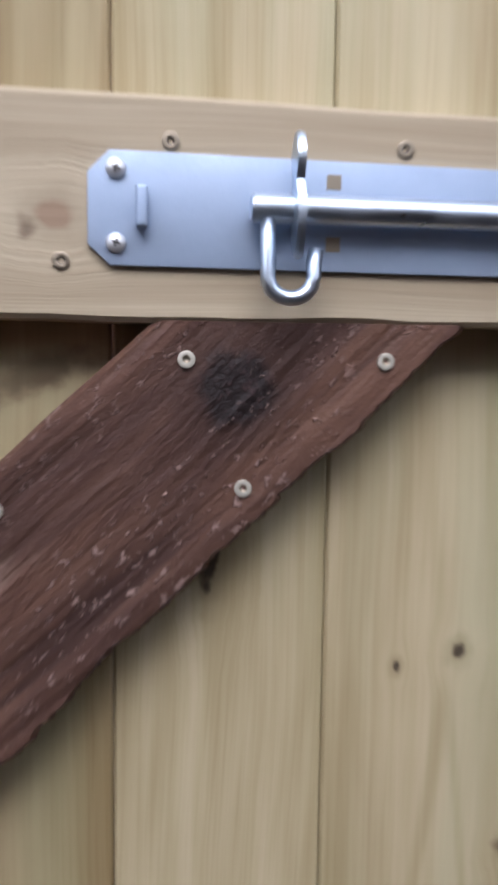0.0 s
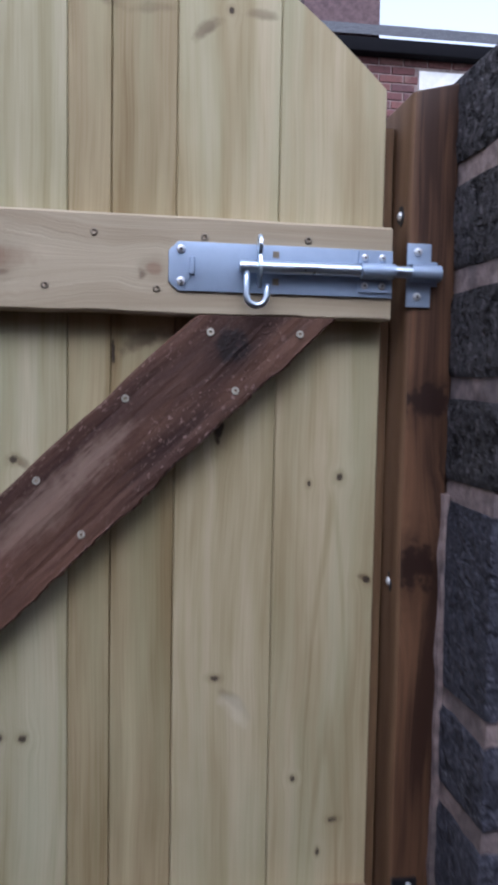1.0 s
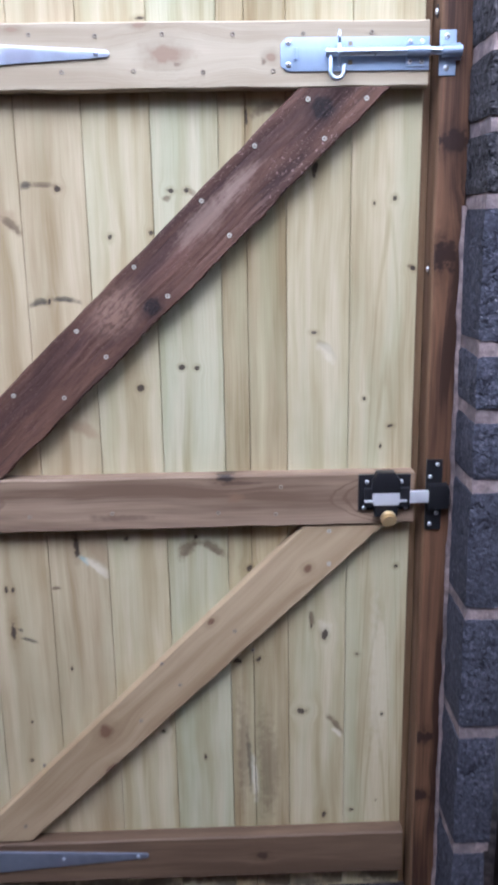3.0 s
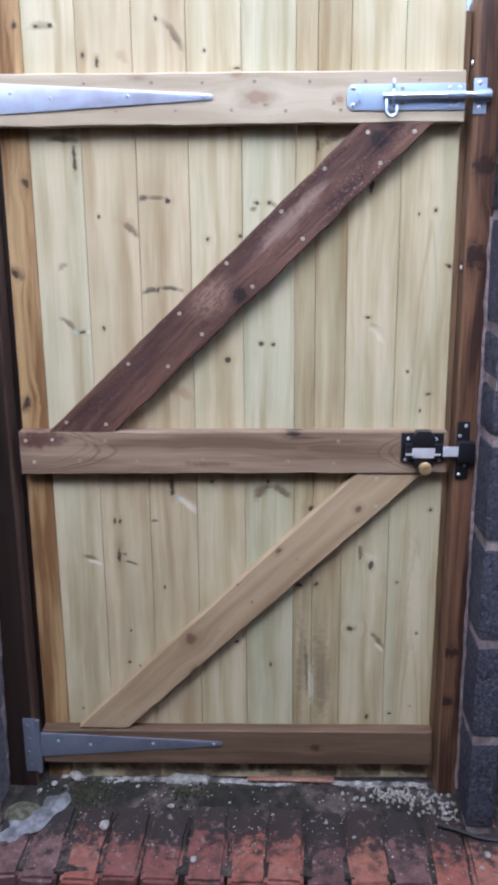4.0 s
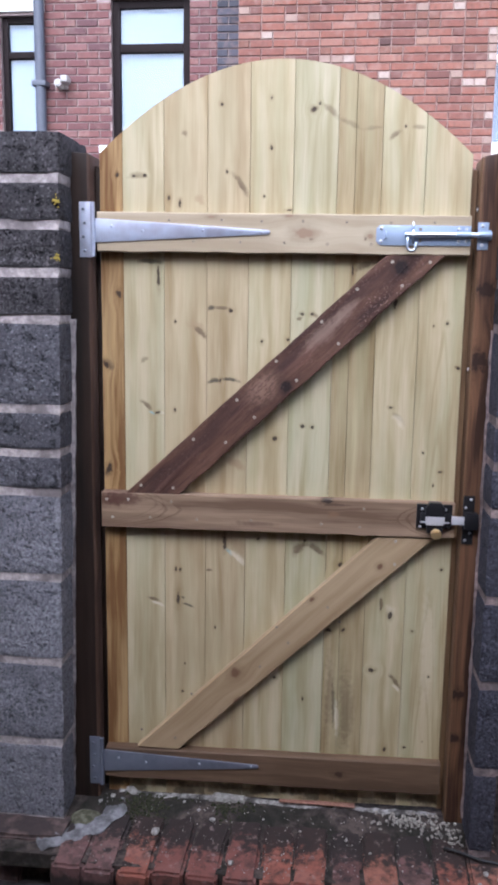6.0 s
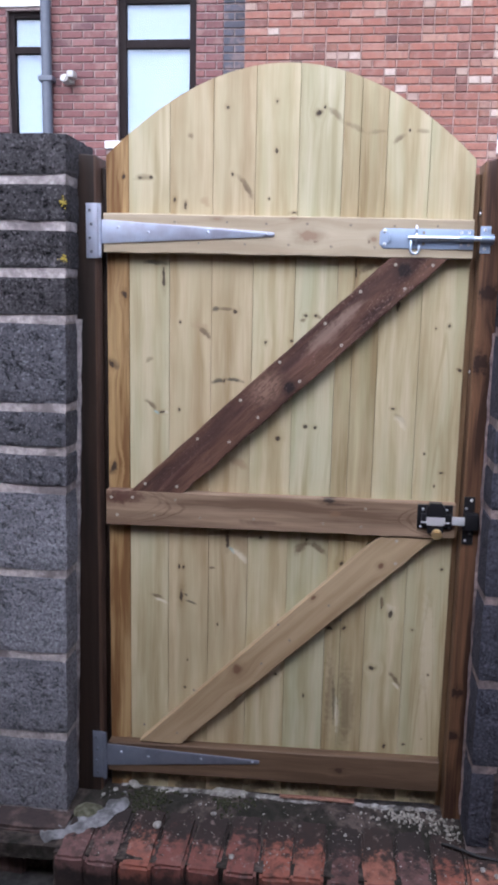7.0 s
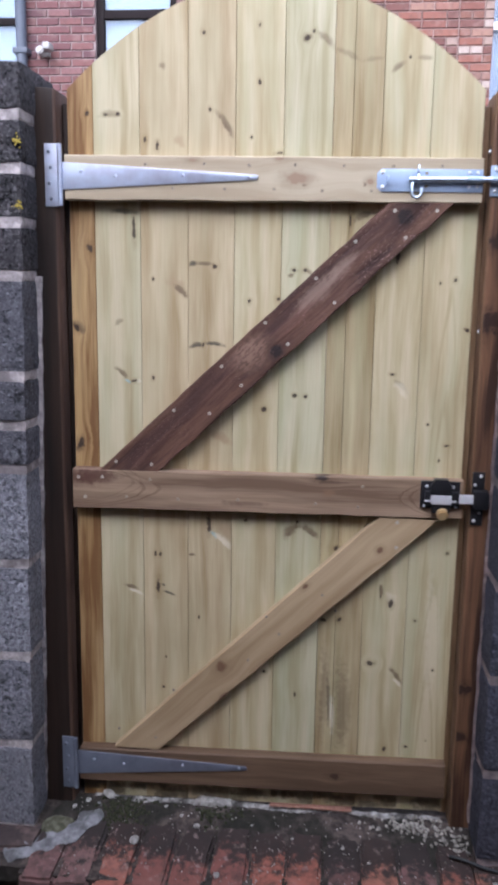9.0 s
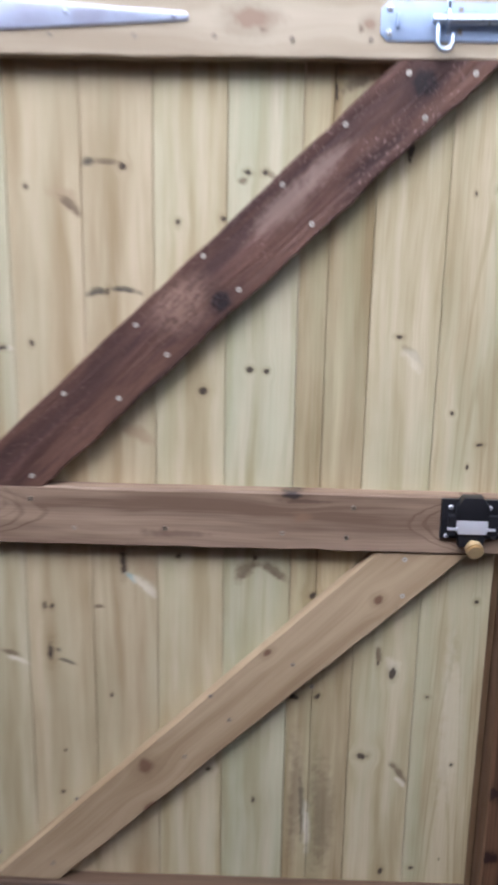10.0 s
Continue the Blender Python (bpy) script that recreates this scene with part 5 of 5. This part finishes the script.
def wall_with_holes(x0, x1, z0, z1, y0, y1, holes):
    """A wall slab cut into pieces round its openings."""
    xs = sorted({x0, x1, *(h[0] for h in holes), *(h[1] for h in holes)})
    zs = sorted({z0, z1, *(h[2] for h in holes), *(h[3] for h in holes)})
    solid_at = {(i, j) for i in range(len(xs) - 1) for j in range(len(zs) - 1) if not any(h[0] <= (xs[i] + xs[i + 1]) / 2 <= h[1] and h[2] <= (zs[j] + zs[j + 1]) / 2 <= h[3] for h in holes)}
    bm = bmesh.new()
    at = {(i, j, k): bm.verts.new((x, y, z)) for i, x in enumerate(xs) for j, z in enumerate(zs) for k, y in enumerate((y0, y1))}
    for i, j in solid_at:
        c = ((i, j), (i + 1, j), (i + 1, j + 1), (i, j + 1))
        bm.faces.new([at[p[0], p[1], 0] for p in c]), bm.faces.new([at[p[0], p[1], 1] for p in c[::-1]])
        for (p, q), beside in zip(zip(c, c[1:] + c[:1]), ((i, j - 1), (i + 1, j), (i, j + 1), (i - 1, j))):
            if beside not in solid_at:
                bm.faces.new((at[q[0], q[1], 0], at[p[0], p[1], 0], at[p[0], p[1], 1], at[q[0], q[1], 1]))
    bmesh.ops.delete(bm, geom=[v for v in bm.verts if not v.link_faces], context="VERTS")
    return bm


def window(parent, x0, x1, z0, z1, y, bar, frame_mat, lintel, sill, back, thick=0.075):
    """A window with a top light over a taller pane, a stone lintel and a sill."""
    w = part("window", merge(box(x0, x0 + thick, y + 0.05, y + 0.13, z0, z1, 0.006), box(x1 - thick, x1, y + 0.05, y + 0.13, z0, z1, 0.006), box(x0 + thick, x1 - thick, y + 0.055, y + 0.125, z1 - thick, z1, 0.006), box(x0 + thick, x1 - thick, y + 0.055, y + 0.125, z0, z0 + thick, 0.006), box(x0 + thick, x1 - thick, y + 0.052, y + 0.125, bar - thick * 0.55, bar + thick * 0.55, 0.006)), frame_mat, parent)
    for za, zb in ((z0 + thick, bar - thick * 0.55), (bar + thick * 0.55, z1 - thick)):
        pane = part("pane", box(x0 + thick - 0.004, x1 - thick + 0.004, y + 0.085, y + 0.091, za - 0.004, zb + 0.004), GLASS, w)
        pane.visible_shadow = False
    # Coloured sheet behind the glass that sets the tone of the panes.
    part("backing", box(x0 + 0.02, x1 - 0.02, y + 0.110, y + 0.124, z0 + 0.03, z1 - 0.03), back, w, "plain pale sheet behind the glass" if back is PALE_BACKING else "plain pale blue sheet behind the glass")
    if lintel:
        part("lintel", box(lintel[0], lintel[1], y - 0.03, y + 0.12, lintel[2], lintel[3], 0.012), WHITE_STONE, w, "white painted stone lintel")
    if sill:
        part("sill", box(sill[0], sill[1], y - 0.07, y + 0.12, sill[2], sill[3], 0.012), WHITE_STONE, w, "white painted stone sill")
    return w


def slates(x0, x1, y0, z0, pitch, rows, parent):
    """Courses of overlapping slates up a roof slope, joined in one mesh."""
    bm = bmesh.new()
    dy, dz = math.cos(pitch) * 0.22, math.sin(pitch) * 0.22
    for r in range(rows):
        x = x0 - 0.15 * (r % 2)
        while x < x1:
            xa, xb = max(x, x0) + 0.003, min(x + 0.297, x1)
            if xb - xa > 0.03:
                lift = 0.010 + random.uniform(0, 0.004)
                ya, za, yb, zb = y0 + r * dy, z0 + r * dz, y0 + (r + 1.25) * dy, z0 + (r + 1.25) * dz
                v = [bm.verts.new(p) for p in ((xa, ya, za + lift), (xb, ya, za + lift), (xb, yb, zb), (xa, yb, zb), (xa, ya, za + lift - 0.009), (xb, ya, za + lift - 0.009))]
                bm.faces.new(v[:4]), bm.faces.new((v[4], v[5], v[1], v[0]))
            x += 0.30
    ob = part("slates", bm, SLATE, parent)
    return tagged(ob, kind="stuff")


# the house with the brown window
RIDGE_Y, RIDGE_Z = 12.6, 7.05
house = thing("terraced_house", (-2.5, HOUSE_Y, -0.15), "plum-red brick terraced house with brown-framed windows and slate roof", "house", "houses across the lane")
holes = ((-1.765, -0.972, 2.84, 4.232), (-2.905, -2.500, 2.84, 4.095))
w = part("wall", wall_with_holes(-6.0, -0.44, -0.15, 4.60, HOUSE_Y, HOUSE_Y + 0.22, holes), HOUSE_JOINT, house)
skip = ((-1.910, -0.815, 4.258, 4.482), (-1.890, -0.845, 2.76, 2.84), (-3.05, -2.44, 4.120, 4.34), (-3.05, -2.44, 2.76, 2.84))
field_part("bricks", joined_bricks(brick_field(-3.8, -0.702, 1.5, 4.56, HOUSE_Y, holes + skip), HOUSE_Y), HOUSE_BRICK, w)
field_part("bricks", joined_bricks(brick_field(-0.698, -0.44, 1.5, 4.60, HOUSE_Y - 0.02), HOUSE_Y - 0.004), BLUE_BRICK, w)
window(house, -1.765, -0.972, 2.84, 4.232, HOUSE_Y, 3.782, BROWN_FRAME, (-1.910, -0.815, 4.262, 4.478), (-1.890, -0.845, 2.765, 2.84), PALE_BACKING)
window(house, -2.905, -2.500, 2.84, 4.095, HOUSE_Y, 3.735, BROWN_FRAME, (-3.05, -2.44, 4.122, 4.335), (-3.05, -2.44, 2.765, 2.84), PALE_BACKING, 0.06)
roof = part("roof", prism(((-6.0, 4.58), (-0.46, 4.58), (-0.46, 4.63), (-6.0, 4.63)), HOUSE_Y - 0.10, HOUSE_Y + 0.25), GUTTER, house, "black eaves board")
slates(-6.0, -0.30, HOUSE_Y - 0.13, 4.635, math.atan2(RIDGE_Z - 4.635, RIDGE_Y - HOUSE_Y + 0.13), 30, roof)
part("gutter", box(-6.0, -0.72, HOUSE_Y - 0.20, HOUSE_Y - 0.09, 4.505, 4.625, 0.02), GUTTER, house, "black gutter under the slates")
pipe = part("downpipe", rod((-2.472, HOUSE_Y - 0.08, 0.0), (-2.472, HOUSE_Y - 0.08, 4.50), 0.052, 18), PIPE, house, "blue-grey downpipe")
part("hopper", prism(((-2.55, 4.48), (-2.39, 4.48), (-2.41, 4.34), (-2.44, 4.28), (-2.50, 4.28), (-2.53, 4.34)), HOUSE_Y - 0.16, HOUSE_Y - 0.01, 0.008), PIPE, pipe)
for z in (2.3, 3.4):
    part("bracket", box(-2.545, -2.40, HOUSE_Y - 0.14, HOUSE_Y - 0.005, z, z + 0.05, 0.006), PIPE, pipe)
GREY_CASE = plain("weathered_white_case", (0.42, 0.40, 0.38), 0.6, vary=0.3)
camera_box = thing("security_light", (-2.25, HOUSE_Y - 0.06, 3.38), "small white outdoor security fitting on the brick wall", "security light")
part("head", merge(box(-2.235, -2.160, HOUSE_Y - 0.20, HOUSE_Y - 0.06, 3.415, 3.485, 0.02), rod((-2.275, HOUSE_Y - 0.16, 3.425), (-2.265, HOUSE_Y - 0.05, 3.40), 0.040, 16, 0.012)), GREY_CASE, camera_box)
part("bracket", box(-2.255, -2.205, HOUSE_Y - 0.08, HOUSE_Y - 0.012, 3.38, 3.48, 0.006), GREY_CASE, camera_box)

# the low brick extension with spalled faces
EXT_Y = HOUSE_Y - 0.10
ext = thing("brick_extension", (0.75, EXT_Y, -0.15), "orange-red brick extension, many faces spalled pale, flat felt roof", "extension")
ew = part("wall", box(-0.480, 1.968, EXT_Y, EXT_Y + 0.9, -0.15, 4.50), rough_stuff("pink_brick_joint", (0.25, 0.165, 0.145), (0.38, 0.27, 0.24), 30.0), ext)
roof_bm, rows = bmesh.new(), []
for k in range(25):
    u = k / 24
    x, sag = -0.56 + 2.575 * u, -0.045 * math.sin(math.pi * u) + 0.012 * noise.noise((u * 6, 0, 0))
    rows.append([roof_bm.verts.new(p) for p in ((x, EXT_Y - 0.16, 4.485 + sag * 0.4), (x, EXT_Y - 0.16, 4.655 + sag), (x, EXT_Y - 0.10, 4.685 + sag), (x, EXT_Y + 1.0, 4.72 + sag), (x, EXT_Y + 1.0, 4.485))])
for p, q in zip(rows, rows[1:]):
    for k in range(5):
        roof_bm.faces.new((p[k], q[k], q[(k + 1) % 5], p[(k + 1) % 5]))
roof_bm.faces.new(rows[0][::-1]), roof_bm.faces.new(rows[-1])
bmesh.ops.recalc_face_normals(roof_bm, faces=roof_bm.faces[:])
part("roof", roof_bm, GUTTER, ext, "black felt roof edge, slightly sagging")
part("vent", box(0.835, 1.048, EXT_Y - 0.016, EXT_Y + 0.01, 4.225, 4.345, 0.004), plain("dark_air_brick", (0.028, 0.012, 0.012), 0.9, gloss=0.2), ext, "dark air brick")

# the house beyond the extension
house_b = thing("terraced_house", (4.0, HOUSE_Y, -0.15), "purple-brown brick terraced house with white-framed windows", "house", "houses across the lane")
hb = ((1.60, 2.352, 2.80, 4.020), (3.33, 4.12, 2.80, 3.985))
wb = part("wall", wall_with_holes(1.5, 7.5, -0.15, 4.36, HOUSE_Y, HOUSE_Y + 0.22, hb), HOUSE_JOINT, house_b)
field_part("bricks", joined_bricks(brick_field(1.97, 4.6, 1.5, 4.34, HOUSE_Y, hb + ((1.6, 2.41, 4.03, 4.245), (3.225, 4.22, 3.99, 4.17), (1.6, 2.43, 2.72, 2.80), (3.25, 4.2, 2.72, 2.80))), HOUSE_Y), HOUSE_BRICK, wb)
wnd = window(house_b, 1.60, 2.352, 2.80, 4.020, HOUSE_Y, 3.63, WHITE_FRAME, (1.60, 2.405, 4.040, 4.240), (1.55, 2.425, 2.725, 2.80), BLUE_BACKING, 0.07)
part("curtain", prism(((2.10, 2.83), (2.28, 2.83), (2.28, 3.46), (2.22, 3.34), (2.17, 3.10)), HOUSE_Y + 0.100, HOUSE_Y + 0.108), DARK_ROOM, wnd, "dark curtain drawn aside")
window(house_b, 3.33, 4.12, 2.80, 3.985, HOUSE_Y, 3.60, WHITE_FRAME, (3.230, 4.22, 3.995, 4.165), (3.25, 4.2, 2.725, 2.80), PALE_BACKING, 0.07)
part("gutter", box(2.02, 7.5, HOUSE_Y - 0.16, HOUSE_Y - 0.02, 4.25, 4.37, 0.02), GUTTER, house_b, "black gutter under the slates")
rb = part("roof", prism(((1.99, 4.355), (7.5, 4.355), (7.5, 4.395), (1.99, 4.395)), HOUSE_Y - 0.08, HOUSE_Y + 0.25), GUTTER, house_b)
slates(2.02, 7.5, HOUSE_Y - 0.12, 4.40, math.atan2(RIDGE_Z - 4.40, RIDGE_Y - HOUSE_Y + 0.12), 30, rb)
stack = part("chimney", box(3.30, 4.5, RIDGE_Y - 0.5, RIDGE_Y + 0.4, 6.2, 9.0, 0.03), rough_stuff("sooty_stack_brick", (0.09, 0.06, 0.065), (0.15, 0.10, 0.10), 9.0), rb, "dark purple brick chimney stack")
part("white_pipe", rod((2.53, HOUSE_Y - 0.08, 3.66), (2.53, HOUSE_Y - 0.08, 4.30), 0.04, 14), WHITE_FRAME, house_b, "short white plastic pipe")

# a small lean-to under the white window
lean_to = thing("lean_to", (2.2, HOUSE_Y - 0.15, -0.15), "low lean-to with orange tile edge and blue trim", "lean-to")
part("wall", box(1.99, 2.46, HOUSE_Y - 0.26, HOUSE_Y - 0.005, -0.15, 2.55), HOUSE_JOINT, lean_to)
part("trim", box(1.98, 2.36, HOUSE_Y - 0.30, HOUSE_Y - 0.01, 2.555, 2.605, 0.004), plain("blue_trim_paint", (0.10, 0.20, 0.48), 0.5), lean_to, "blue painted trim")
part("tile_edge", prism(((1.98, 2.607), (2.42, 2.607), (2.30, 2.672), (1.98, 2.680)), HOUSE_Y - 0.28, HOUSE_Y - 0.01, 0.004), rough_stuff("orange_tile", (0.30, 0.11, 0.06), (0.42, 0.18, 0.10), 30.0), lean_to, "orange clay tile edge")

# unseen walls added to close the yard, sized to block and tint light
UNSEEN_WALL = rough_stuff("unseen_wall_brick_red", (0.085, 0.050, 0.036), (0.150, 0.092, 0.066), 6.0)
solid("unseen_wall_back", box(-1.45, 2.15, -2.92, -2.72, -0.15, 3.3), UNSEEN_WALL, "unseen brick-red wall added behind the camera to block sky light", "wall", kind="structure")
solid("unseen_wall_side_1", box(-1.40, -1.25, -2.72, -0.122, -0.15, 2.1), UNSEEN_WALL, "unseen low wall added along the yard to block sky light", "wall", kind="structure")
solid("unseen_wall_side_2", box(2.0, 2.15, -2.72, 0.3, -0.15, 2.0), UNSEEN_WALL, "unseen low wall added along the yard to block sky light", "wall", kind="structure")
solid("unseen_wall_front", box(1.19, 2.0, 0.10, 0.25, -0.15, 1.7), UNSEEN_WALL, "unseen low wall added beside the fence post", "wall", kind="structure")

# ---------------------------------------------------------------- bricks of the extension, each its own piece
field = brick_field(-0.476, 1.964, 2.60, 4.49, EXT_Y, ((0.835, 1.048, 4.225, 4.345),), 0.42)
brick_meshes = {}
for n, (x, z, bw) in enumerate(sorted(field, key=lambda f: -f[1])):
    if n >= 300:
        break
    key = round(bw, 2)
    if key not in brick_meshes:
        me = joined_bricks([(0.0, 0.0, bw)], 0.0)
        me.materials.append(SPALLED if bw > 0.12 else SPALLED_HEADER)
        brick_meshes[key] = me
    piece("brick", brick_meshes[key], ew, pose(x, EXT_Y - random.uniform(0, 0.003), z, 0, 0, random.uniform(-0.6, 0.6)))
rest = brick_field(-0.476, 1.964, 1.475, 2.59, EXT_Y, (), 0.42) + sorted(field, key=lambda f: -f[1])[300:]
field_part("bricks", joined_bricks([f for f in rest if f[2] > 0.12], EXT_Y), STRETCHER_REST, ew)
field_part("bricks", joined_bricks([f for f in rest if f[2] <= 0.12], EXT_Y), HEADER_REST, ew)
